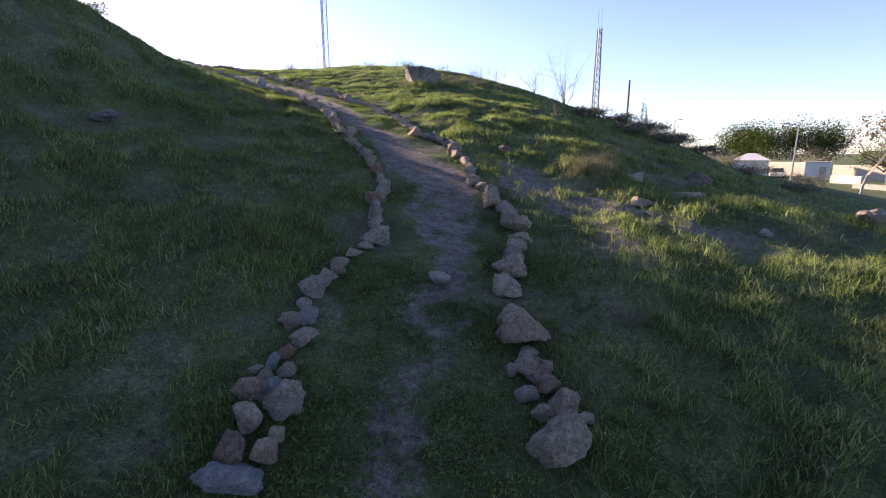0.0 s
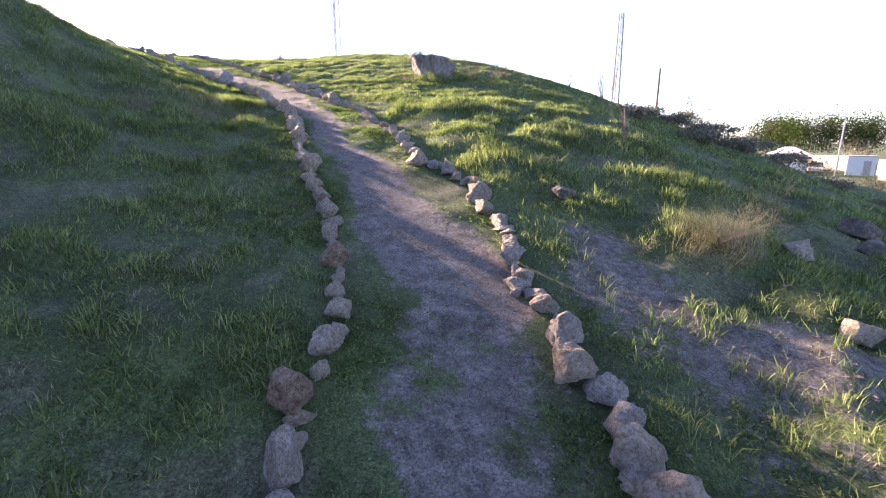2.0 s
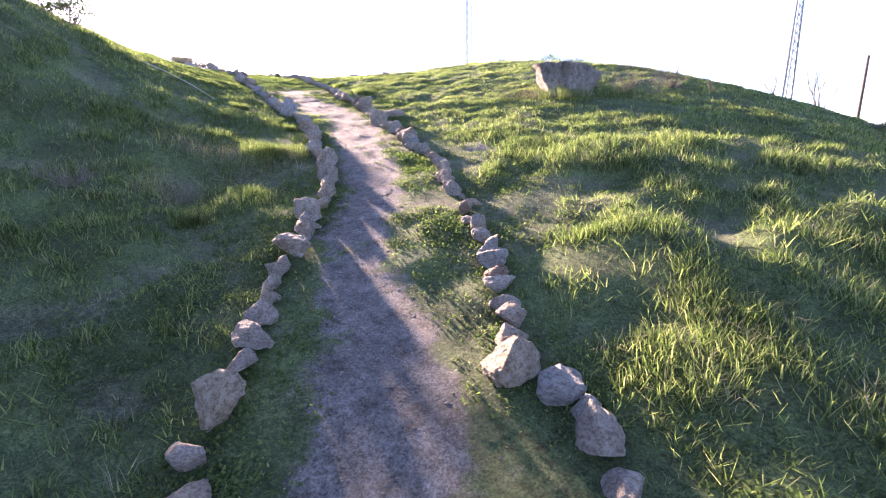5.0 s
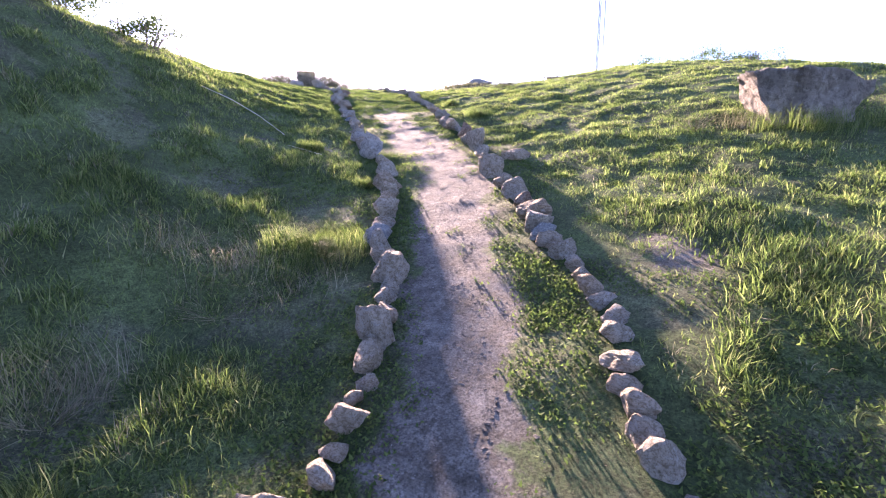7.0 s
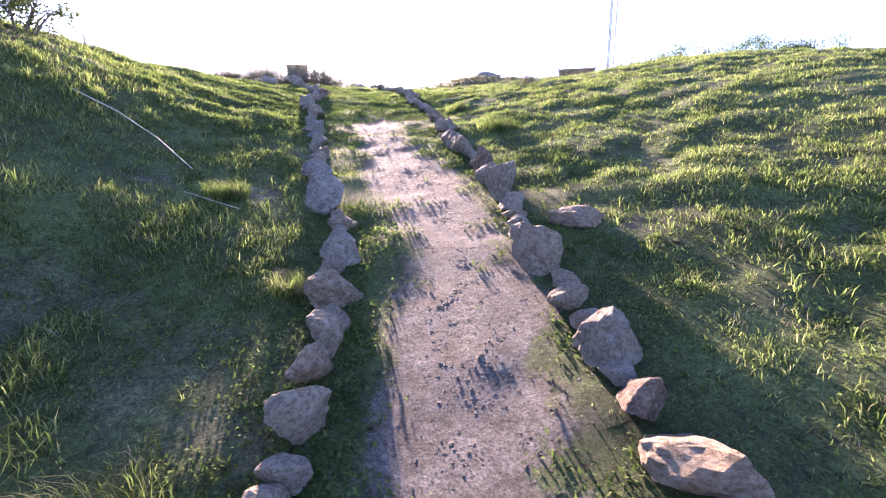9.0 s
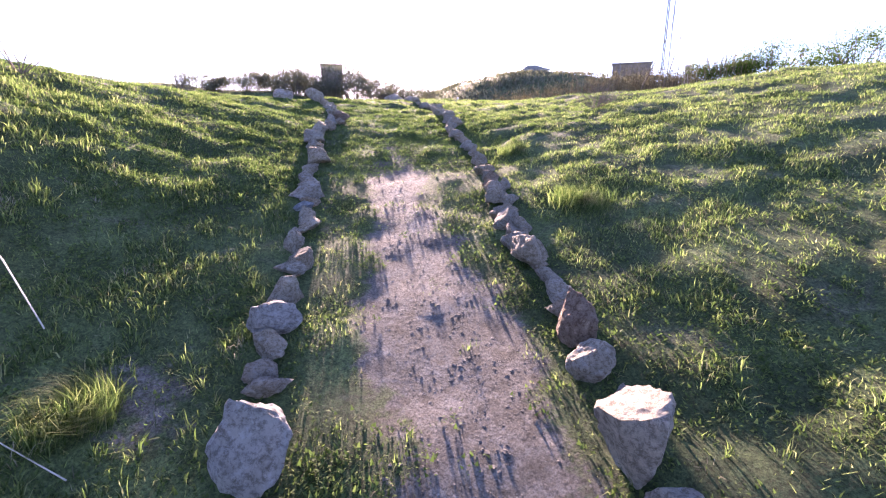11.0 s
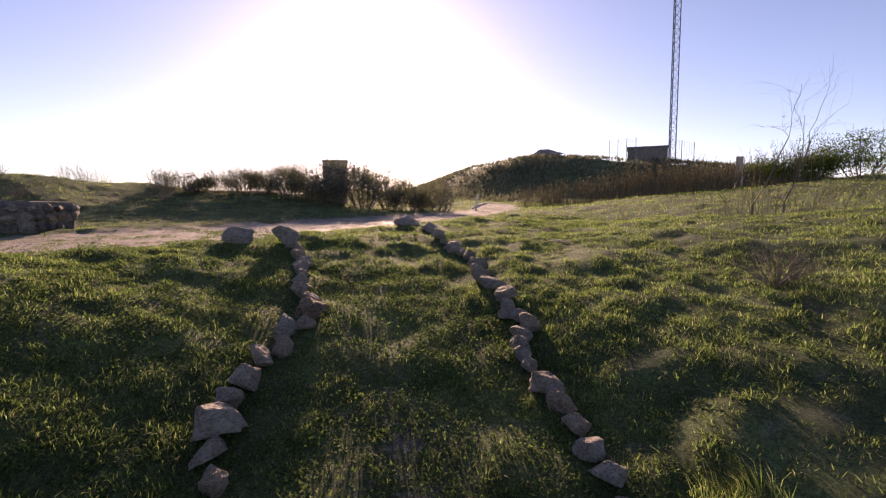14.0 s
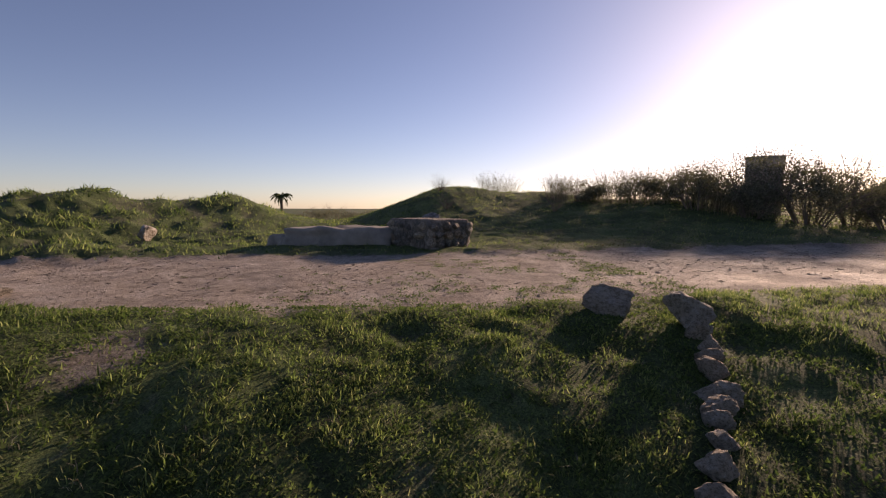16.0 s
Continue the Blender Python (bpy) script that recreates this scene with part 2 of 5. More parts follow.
def vnoise(x, y, seed=0):
    """Smooth value noise, about 0 to 1, one bump a metre."""
    x, y = np.asarray(x, float), np.asarray(y, float)
    x0, y0 = np.floor(x), np.floor(y)
    u, v = x - x0, y - y0
    u, v = u * u * (3 - 2 * u), v * v * (3 - 2 * v)
    a, b = lattice(x0, y0, seed), lattice(x0 + 1, y0, seed)
    c, d = lattice(x0, y0 + 1, seed), lattice(x0 + 1, y0 + 1, seed)
    return (a * (1 - u) + b * u) * (1 - v) + (c * (1 - u) + d * u) * v


def sigmoid(x):
    return 1 / (1 + np.exp(-np.clip(x, -60, 60)))


def bump(x, y, height, cx, cy, sx, sy=None, turn=0.0):
    c, s = math.cos(turn), math.sin(turn)
    u, v = (x - cx) * c + (y - cy) * s, -(x - cx) * s + (y - cy) * c
    return height * np.exp(-(u / sx) ** 2 - (v / (sy or sx)) ** 2)


# ---- the lie of the land ----
PATH_Y = [-6, 0, 2, 4, 5.5, 7.2, 8.7, 10.2, 11.5, 12.9, 14.2, 15.4, 16.6, 17.8, 18.6]
PATH_X = [-0.3, -0.2, -0.17, 0.02, -0.03, -0.55, -1.35, -1.85, -2.75, -3.7, -4.95, -6.2, -7.6, -9.1, -10.6]


def path_middle(y):
    return np.interp(y, PATH_Y, PATH_X)


def off_path(x, y):
    """Metres from the path's middle line, across it."""
    lean = np.interp(y, [5, 9, 13], [1.0, 0.86, 0.7])
    return (x - path_middle(y)) * lean


def road_middle(y):
    return np.interp(y, [-40, 5, 12, 17, 21, 24, 30, 37, 50, 70], [-9, -13.5, -13.9, -13.6, -13.4, -13.4, -15.5, -19.5, -26, -40])


def land(x, y):
    """Height of the hill before its small bumps."""
    xc, yc = np.clip(x, -22, 40), np.clip(y, -60, 90)
    rise = -0.158 - 0.082 * xc + 0.174 * yc - 0.0046 * xc * np.clip(yc, -10, 60)
    flat = 4.712 - 0.0425 * (xc + 10) + 0.0412 * (np.clip(yc, -20, 40) - 17)
    z = flat - 0.244 * np.logaddexp(0, (flat - rise) / 0.244)
    z = z + bump(x, y, 2.329, -8.922, 9.694, 2.793, 5.708, 0.492)
    z = z + bump(x, y, 1.306, 0.964, 19.928, 6.006) + bump(x, y, 0.695, 3.03, 11.207, 5.36) + bump(x, y, 0.25, -3.4, 22.5, 3.0)
    z = z - 0.625 * sigmoid((x - 6.061 - 0.246 * y) / 0.7)
    z = z - 0.42 * sigmoid((x - 3.1 - 0.1 * (y - 9)) / 0.36) * sigmoid((y - 6.6) / 0.4) * sigmoid((14.5 - y) / 1.2)
    west = sigmoid((-x - 11.2) / 0.45)
    z = z * (1 - west) + (4.87 + 0.022 * (np.clip(y, 0, 40) - 17)) * west
    z = -1.9 + 0.5 * np.logaddexp(0, (z + 1.9) / 0.5)
    far = np.clip((np.hypot(x + 8, y - 15) - 40) / 75, 0, 1)
    z = z + (-2.2 - z) * far * far * (3 - 2 * far)
    for h, cx, cy, sx, sy in ((1.25, -20.8, 7.2, 3.0, 2.2), (1.1, -24.0, 10.2, 3.0, 2.4), (1.5, -26.4, 18.2, 4.4, 3.2), (0.6, -24.6, 21.8, 2.2, 1.8), (0.8, -21.0, 23.5, 3.4, 3.2),
                              (1.1, -2.0, 33.0, 7.0, 6.0), (6.4, -36.0, 66.0, 17.0, 12.0), (4.2, -14.0, 72.0, 16.0, 10.0), (1.2, -32.0, 36.0, 9.0, 6.0)):
        z = z + bump(x, y, h, cx, cy, sx, sy)
    return z


def bareness(x, y):
    """How bare of grass the ground is: the trodden path, the road, scattered earth."""
    d = off_path(x, y)
    worn = np.interp(y, [0, 3, 5, 6.5, 8, 12, 14, 16.2, 17.8], [0.56, 0.56, 0.72, 0.85, 0.95, 0.95, 0.9, 0.5, 0.05])
    width = np.interp(y, [0, 4, 6.5, 8, 10, 12, 13.5, 16], [0.13, 0.22, 0.42, 0.21, 0.18, 0.23, 0.31, 0.24])
    wander = 0.25 * (vnoise(x * 1.1, y * 1.1, 4) - 0.5) + 0.2 * (vnoise(x * 5, y * 5, 41) - 0.5)
    b = worn * sigmoid((width - np.abs(d + wander + np.interp(y, [6, 7.5, 10, 11.5], [-0.04, 0.1, 0.1, 0.0]))) / 0.07)
    b = b * np.clip(np.interp(y, [3.2, 5.5], [-0.2, 0.05]) + 1.0 * vnoise(x * 2.2, y * 2.2, 15) + 1.0 * vnoise(x * 6.5, y * 6.5, 16), 0, 1)
    b = np.where(y > 18.6, 0, b)
    for s, cx, cy, sx, sy in ((0.66, 1.75, 5.3, 1.0, 0.5), (0.5, 2.9, 4.7, 0.9, 0.4), (0.55, -1.45, 11.7, 0.4, 0.6), (0.35, -2.85, 13.75, 0.55, 0.4), (0.45, -6.0, 12.6, 0.45, 0.3), (0.45, -5.6, 13.0, 0.4, 0.35),
                              (0.42, 1.5, 4.2, 0.7, 1.0), (0.32, 0.9, 2.7, 0.4, 0.8), (0.72, 1.05, 6.1, 0.5, 0.9), (0.58, -10.44, 14.60, 0.45, 0.28), (0.6, -10.9, 6.3, 0.7, 1.5)):
        b = np.maximum(b, bump(x, y, s, cx, cy, sx, sy) * np.clip(0.25 + 1.3 * vnoise(x * 3, y * 3, 14), 0, 1))
    r = np.abs(x - road_middle(y)) + 0.5 * (vnoise(x * 0.8, y * 0.8, 9) - 0.5)
    road = sigmoid((np.interp(y, [10, 17, 22, 28, 45], [2.4, 2.1, 1.5, 1.15, 0.9]) - r) / 0.16) * np.clip((40 - y) / 6, 0, 1)
    return b, road


def tussock(x, y):
    """Where grass grows in hummocks, 0 in the gaps to 1 on their tops."""
    u, v = x + 0.25 * vnoise(x * 2, y * 2, 64), y + 0.25 * vnoise(x * 2, y * 2, 65)
    n = 0.46 * vnoise(u * 1.6, v * 1.6, 61) + 0.34 * vnoise(u * 3.9, v * 3.9, 62) + 0.2 * vnoise(x * 10, y * 10, 63)
    fine = 0.5 * vnoise(u * 4.6, v * 4.6, 66) + 0.5 * vnoise(x * 12, y * 12, 67)
    low = np.clip((y - 11.5) / 2.0, 0, 1)
    return np.clip((n - 0.37) * 3.6, 0, 1) * (1 - low) + np.clip((fine - 0.22) * 2.6, 0, 1) * low


def height(x, y):
    x, y = np.asarray(x, float), np.asarray(y, float)
    z = land(x, y)
    bare, road = bareness(x, y)
    rough = 1 - 0.8 * np.maximum(bare, road)
    d = np.abs(off_path(x, y))
    calm = np.where((y > -2) & (y < 18.5), np.clip((d - 0.5) / 1.2, 0.12, 1), 1.0)
    z = z + rough * calm * (np.interp(y, [11, 13.5], [0.09, 0.02]) * tussock(x, y) + np.interp(y, [11, 13.5], [0.11, 0.07]) * (vnoise(x * 0.55, y * 0.55, 1) - 0.5) + np.interp(y, [10, 13], [0.17, 0.06]) * (vnoise(x * 1.5, y * 1.5, 2) - 0.5) + np.interp(y, [10, 13], [0.09, 0.05]) * (vnoise(x * 3.4, y * 3.4, 6) - 0.5)) + rough * 0.04 * (vnoise(x * 4, y * 4, 3) - 0.5)
    z = z - 0.014 * bare - 0.05 * road
    return z + (0.4 + 0.6 * road) * 0.016 * (vnoise(x * 9, y * 9, 5) - 0.5)


def spot(x, y, turn=0.0, sink=0.0):
    return pose(x, y, float(height(x, y)) - sink, 0, 0, turn)


def ground_axis(lo, hi, step, far):
    """Grid lines: even in the middle, wider and wider to the horizon."""
    mid = np.arange(lo, hi + step / 2, step)
    out = step * np.cumsum(1.16 ** np.arange(1, 80))
    out = out[out < far]
    return np.concatenate([lo - out[::-1], mid, hi + out])


gx, gy = ground_axis(-20, 7, 0.09, 2500), ground_axis(-1, 24, 0.09, 2500)
mx, my = np.meshgrid(gx, gy)
nx, ny = len(gx), len(gy)
index = np.arange(nx * ny).reshape(ny, nx)
quads = np.stack([index[:-1, :-1], index[:-1, 1:], index[1:, 1:], index[1:, :-1]], -1).reshape(-1, 4)
ground_mesh = mesh_of("ground", np.stack([mx.ravel(), my.ravel(), height(mx.ravel(), my.ravel())], -1), [quads], GROUND)
for key, values in zip(("bare", "track"), bareness(mx.ravel(), my.ravel())):
    layer = ground_mesh.attributes.new(key, "FLOAT", "POINT")
    layer.data.foreach_set("value", (values if key == "track" else np.maximum(values, bareness(mx.ravel(), my.ravel())[1])).astype(np.float32))
layer = ground_mesh.attributes.new("tuft", "FLOAT", "POINT")
layer.data.foreach_set("value", tussock(mx.ravel(), my.ravel()).astype(np.float32))
tagged(new("ground", ground_mesh), "grassy hillside with a trodden limestone path and a dirt road", "ground", kind="structure")


# ---- stones ----
def rock_mesh(name, seed, mat, level=4, flat=1.0, cuts=13):
    """A broken block of limestone, about one metre wide: facets, worn edges, pits."""
    rng = np.random.default_rng(seed)
    bm = bmesh.new()
    bmesh.ops.create_icosphere(bm, subdivisions=level, radius=0.5)
    v = np.array([w.co for w in bm.verts])
    for _ in range(cuts):
        n = rng.normal(size=3)
        n /= np.linalg.norm(n)
        over = np.clip(v @ n - rng.uniform(0.2, 0.41), 0, None)
        v -= 0.95 * over[:, None] * n
    for freq, amp in ((2.1, 0.13), (4.6, 0.11), (10.0, 0.08), (20.0, 0.05)):
        v *= (1 + amp * np.array([noise.noise(Vector(p * freq) + Vector((seed * 3.1, 0, 0))) for p in v]))[:, None]
    v *= (1.0, rng.uniform(0.7, 0.95), flat * rng.uniform(0.85, 1.1))
    v[:, :2] *= 1.0 / np.ptp(v[:, 0])
    v[:, 2] *= flat / np.ptp(v[:, 2])
    v[:, 2] -= v[:, 2].min()
    for w, p in zip(bm.verts, v):
        w.co = p
    me = bpy.data.meshes.new(name)
    bm.to_mesh(me)
    bm.free()
    me.materials.append(mat)
    return me


def stone_kinds(level):
    return {"pale": [rock_mesh("stone", 10 + k, STONE, level) for k in range(9)], "white": [rock_mesh("stone", 40 + k, WHITE_STONE, level) for k in range(2)],
            "blue": [rock_mesh("stone", 50, BLUE_STONE, level)], "red": [rock_mesh("stone", 60 + k, RED_STONE, level) for k in range(2)]}


KINDS, SMALL_KINDS = stone_kinds(4), stone_kinds(3)
LABELS = {"pale": "weathered pale limestone rock edging the hill path", "white": "chalky white limestone rock edging the hill path",
          "blue": "smooth blue-grey limestone rock edging the hill path", "red": "rust-stained limestone rock edging the hill path"}
laid = random.Random(5)


def lay_stone(x, y, wide, colour, tall):
    ob = new("stone", laid.choice((SMALL_KINDS if wide < 0.14 else KINDS)[colour]))
    turn = laid.uniform(0, 360)
    ob.matrix_world = pose(x, y, float(height(x, y)) - 0.1 * tall, laid.uniform(-12, 12), laid.uniform(-12, 12), turn) @ Matrix.Diagonal((wide * 1.17, wide * 1.17, tall * 1.15, 1))
    big = "large " if wide > 0.24 else "small " if wide < 0.11 else ""
    return tagged(ob, big + LABELS[colour], "rock", "stones edging the path")


# x, y, width and height of each stone, row by row up the hill
LEFT_LOW = [
    (-0.77, 1.48, 0.21, 0.09), (-0.69, 1.58, 0.10, 0.11), (-0.84, 1.58, 0.15, 0.12), (-0.67, 1.69, 0.06, 0.06), (-0.82, 1.74, 0.13, 0.10), (-0.65, 1.87, 0.06, 0.06),
    (-0.87, 1.94, 0.12, 0.11), (-0.78, 1.97, 0.10, 0.10), (-0.92, 2.10, 0.07, 0.04), (-0.78, 2.12, 0.08, 0.06), (-0.86, 2.15, 0.06, 0.08), (-0.81, 2.24, 0.10, 0.07),
    (-0.78, 2.47, 0.06, 0.04), (-0.87, 2.49, 0.10, 0.10), (-0.92, 2.55, 0.07, 0.05), (-0.80, 2.59, 0.13, 0.09), (-0.84, 2.71, 0.10, 0.06), (-0.82, 2.86, 0.14, 0.13),
    (-0.77, 3.41, 0.12, 0.06), (-0.71, 3.56, 0.13, 0.06), (-0.65, 3.72, 0.12, 0.06), (-0.58, 3.89, 0.21, 0.15), (-0.61, 4.37, 0.15, 0.19), (-0.66, 4.60, 0.12, 0.05),
]
LEFT_MIDDLE = [
    (-0.68, 4.67, 0.18, 0.16), (-0.65, 4.85, 0.08, 0.09), (-0.65, 5.05, 0.17, 0.12), (-0.67, 5.31, 0.15, 0.12), (-0.75, 5.51, 0.10, 0.10), (-0.75, 5.58, 0.07, 0.06),
    (-0.76, 5.66, 0.08, 0.08), (-0.77, 5.80, 0.08, 0.06), (-0.82, 5.94, 0.20, 0.15), (-0.90, 6.14, 0.09, 0.06), (-0.93, 6.21, 0.10, 0.05), (-0.95, 6.29, 0.13, 0.12),
    (-1.00, 6.47, 0.15, 0.08), (-1.06, 6.60, 0.14, 0.12), (-1.19, 6.88, 0.10, 0.11), (-1.34, 7.17, 0.12, 0.15), (-1.49, 7.59, 0.16, 0.21), (-1.82, 8.32, 0.07, 0.14),
    (-1.89, 8.51, 0.12, 0.10), (-1.97, 8.64, 0.12, 0.11), (-2.00, 8.75, 0.10, 0.08), (-2.03, 8.90, 0.19, 0.14), (-2.09, 9.16, 0.19, 0.17), (-2.22, 9.44, 0.19, 0.17),
]
LEFT_HIGH = [
    (-2.25, 9.66, 0.12, 0.07), (-2.34, 9.88, 0.15, 0.13), (-2.45, 10.11, 0.08, 0.07), (-2.60, 10.40, 0.18, 0.18), (-2.95, 10.92, 0.19, 0.18), (-3.17, 11.15, 0.13, 0.17),
    (-3.30, 11.25, 0.19, 0.14), (-3.41, 11.41, 0.17, 0.10), (-3.46, 11.54, 0.13, 0.10), (-3.56, 11.71, 0.19, 0.17), (-3.72, 11.86, 0.17, 0.15), (-3.78, 12.03, 0.15, 0.17),
    (-4.06, 12.33, 0.26, 0.17), (-4.29, 12.65, 0.18, 0.15), (-4.64, 13.01, 0.17, 0.10), (-4.96, 13.17, 0.27, 0.28), (-5.22, 13.40, 0.18, 0.09), (-5.32, 13.44, 0.14, 0.08),
    (-5.41, 13.54, 0.17, 0.12), (-5.57, 13.67, 0.23, 0.14), (-5.73, 13.85, 0.15, 0.13), (-5.93, 14.04, 0.20, 0.09), (-5.93, 14.09, 0.16, 0.14), (-6.04, 14.20, 0.14, 0.05),
]
LEFT_HIGHEST = [
    (-6.13, 14.22, 0.15, 0.15), (-6.28, 14.34, 0.10, 0.08), (-6.34, 14.49, 0.22, 0.13), (-6.47, 14.55, 0.14, 0.11), (-6.65, 14.66, 0.19, 0.06), (-6.66, 14.74, 0.13, 0.07),
    (-6.82, 14.83, 0.22, 0.12), (-7.08, 15.04, 0.19, 0.09), (-7.21, 15.13, 0.14, 0.07), (-7.32, 15.28, 0.17, 0.08), (-7.46, 15.48, 0.20, 0.16), (-8.18, 15.97, 0.22, 0.14),
    (-8.30, 16.06, 0.16, 0.12), (-8.40, 16.22, 0.17, 0.16), (-8.57, 16.41, 0.23, 0.13), (-8.61, 16.59, 0.13, 0.11), (-8.75, 16.74, 0.16, 0.18), (-8.88, 17.07, 0.21, 0.15),
    (-9.28, 17.21, 0.20, 0.18), (-9.70, 17.52, 0.13, 0.07), (-10.05, 17.76, 0.17, 0.10), (-10.25, 17.86, 0.14, 0.10), (-10.65, 18.08, 0.19, 0.12),
]
RIGHT_LOWEST = [
    (0.50, 1.73, 0.24, 0.18), (0.65, 1.94, 0.10, 0.06), (0.48, 1.97, 0.12, 0.07), (0.57, 2.04, 0.14, 0.10), (0.41, 2.09, 0.11, 0.08), (0.53, 2.17, 0.14, 0.05),
    (0.48, 2.25, 0.18, 0.07), (0.36, 2.27, 0.06, 0.07), (0.56, 2.33, 0.07, 0.05), (0.47, 2.36, 0.14, 0.06), (0.49, 2.45, 0.13, 0.04), (0.49, 2.59, 0.23, 0.20),
    (0.39, 2.61, 0.10, 0.08), (0.46, 2.98, 0.09, 0.05), (0.47, 3.19, 0.20, 0.15), (0.53, 3.49, 0.27, 0.18), (0.68, 4.06, 0.20, 0.11), (0.71, 4.35, 0.27, 0.15),
    (0.67, 4.48, 0.15, 0.07), (0.68, 4.58, 0.17, 0.17), (0.67, 4.73, 0.15, 0.11), (0.64, 4.91, 0.17, 0.11), (0.54, 5.04, 0.19, 0.16),
]
RIGHT_LOW = [
    (0.53, 5.31, 0.15, 0.17), (0.50, 5.57, 0.16, 0.10), (0.34, 5.70, 0.06, 0.06), (0.44, 5.71, 0.15, 0.07), (0.35, 5.80, 0.16, 0.07), (0.40, 5.87, 0.11, 0.10),
    (0.36, 5.93, 0.10, 0.09), (0.36, 6.08, 0.17, 0.14), (0.35, 6.26, 0.13, 0.08), (0.35, 6.38, 0.14, 0.08), (0.38, 6.48, 0.08, 0.04), (0.37, 6.56, 0.12, 0.04),
    (0.35, 6.63, 0.15, 0.04), (0.33, 6.71, 0.14, 0.10), (0.29, 6.84, 0.09, 0.05), (0.18, 6.99, 0.17, 0.12), (0.14, 7.25, 0.20, 0.17), (0.12, 7.56, 0.14, 0.11),
    (0.03, 7.60, 0.08, 0.08), (-0.12, 7.87, 0.19, 0.16), (-0.29, 8.12, 0.21, 0.09), (-0.45, 8.17, 0.23, 0.17), (-0.64, 8.80, 0.16, 0.08),
]
RIGHT_MIDDLE = [
    (-0.69, 8.89, 0.20, 0.10), (-0.72, 9.04, 0.17, 0.12), (-0.78, 9.12, 0.13, 0.16), (-0.84, 9.30, 0.11, 0.10), (-0.92, 9.46, 0.12, 0.12), (-1.01, 9.59, 0.11, 0.05),
    (-1.08, 9.75, 0.08, 0.10), (-1.08, 9.97, 0.14, 0.06), (-1.19, 10.10, 0.07, 0.05), (-1.28, 10.18, 0.12, 0.12), (-1.40, 10.38, 0.13, 0.10), (-1.50, 10.63, 0.16, 0.07),
    (-1.57, 10.82, 0.16, 0.08), (-1.69, 11.05, 0.13, 0.08), (-1.86, 11.28, 0.12, 0.08), (-2.17, 11.68, 0.17, 0.09), (-2.25, 11.74, 0.16, 0.10), (-2.36, 11.85, 0.19, 0.15),
    (-2.44, 12.09, 0.30, 0.13), (-2.61, 12.24, 0.16, 0.13), (-2.77, 12.51, 0.19, 0.16), (-2.90, 12.66, 0.13, 0.08), (-3.01, 12.77, 0.15, 0.11),
]
RIGHT_HIGH = [
    (-3.11, 12.94, 0.15, 0.08), (-3.29, 13.11, 0.25, 0.20), (-3.49, 13.34, 0.12, 0.09), (-3.88, 13.92, 0.24, 0.27), (-4.15, 14.23, 0.17, 0.16),
    (-4.32, 14.39, 0.22, 0.24), (-4.52, 14.67, 0.16, 0.09), (-4.75, 14.90, 0.13, 0.10), (-4.85, 15.01, 0.26, 0.17), (-5.01, 15.07, 0.16, 0.12), (-5.10, 15.16, 0.07, 0.12),
    (-4.92, 15.17, 0.09, 0.08), (-5.03, 15.23, 0.11, 0.08), (-5.21, 15.32, 0.16, 0.12), (-5.08, 15.35, 0.11, 0.10), (-5.35, 15.43, 0.10, 0.07), (-5.36, 15.55, 0.17, 0.06),
    (-5.37, 15.64, 0.12, 0.09), (-5.49, 15.68, 0.16, 0.13), (-5.70, 15.93, 0.14, 0.08), (-5.58, 15.93, 0.09, 0.10), (-5.78, 16.00, 0.17, 0.10),
]
RIGHT_HIGHEST = [
    (-5.96, 16.21, 0.18, 0.09), (-6.12, 16.39, 0.11, 0.08), (-6.32, 16.66, 0.12, 0.08), (-7.10, 17.33, 0.19, 0.10), (-7.25, 17.44, 0.11, 0.11), (-7.42, 17.63, 0.14, 0.12),
    (-7.52, 17.90, 0.17, 0.12), (-7.63, 18.00, 0.14, 0.08), (-7.74, 18.01, 0.13, 0.07), (-7.81, 18.12, 0.11, 0.09), (-7.90, 18.26, 0.20, 0.11), (-8.08, 18.41, 0.15, 0.10),
    (-8.19, 18.45, 0.19, 0.12), (-8.44, 18.66, 0.19, 0.11), (-8.64, 18.91, 0.18, 0.12), (-8.97, 19.21, 0.17, 0.10), (-9.49, 19.57, 0.19, 0.09), (-9.78, 19.70, 0.17, 0.09),
    (-10.45, 20.28, 0.23, 0.11),
]

COLOURS = {(-0.77, 1.48): "blue", (-0.84, 1.58): "red", (-0.78, 1.97): "blue", (-0.86, 2.15): "blue", (-0.81, 2.24): "red", (-0.80, 2.59): "blue", (-0.82, 2.86): "white", (-0.68, 4.67): "red", (-0.82, 5.94): "red", (-1.19, 6.88): "red", (-3.30, 11.25): "blue", (-4.96, 13.17): "white", (-5.57, 13.67): "white", (-6.65, 14.66): "blue", (-8.75, 16.74): "white", (-8.88, 17.07): "red", (0.53, 2.17): "red", (0.48, 2.25): "red", (0.47, 2.36): "red", (-0.29, 8.12): "white", (-0.69, 8.89): "red", (-0.72, 9.04): "white", (-1.08, 9.75): "red", (-2.25, 11.74): "blue", (-2.36, 11.85): "white", (-2.61, 12.24): "red", (-3.88, 13.92): "white", (-4.32, 14.39): "red", (-5.10, 15.16): "white", (-5.70, 15.93): "red", (-5.78, 16.00): "red"}


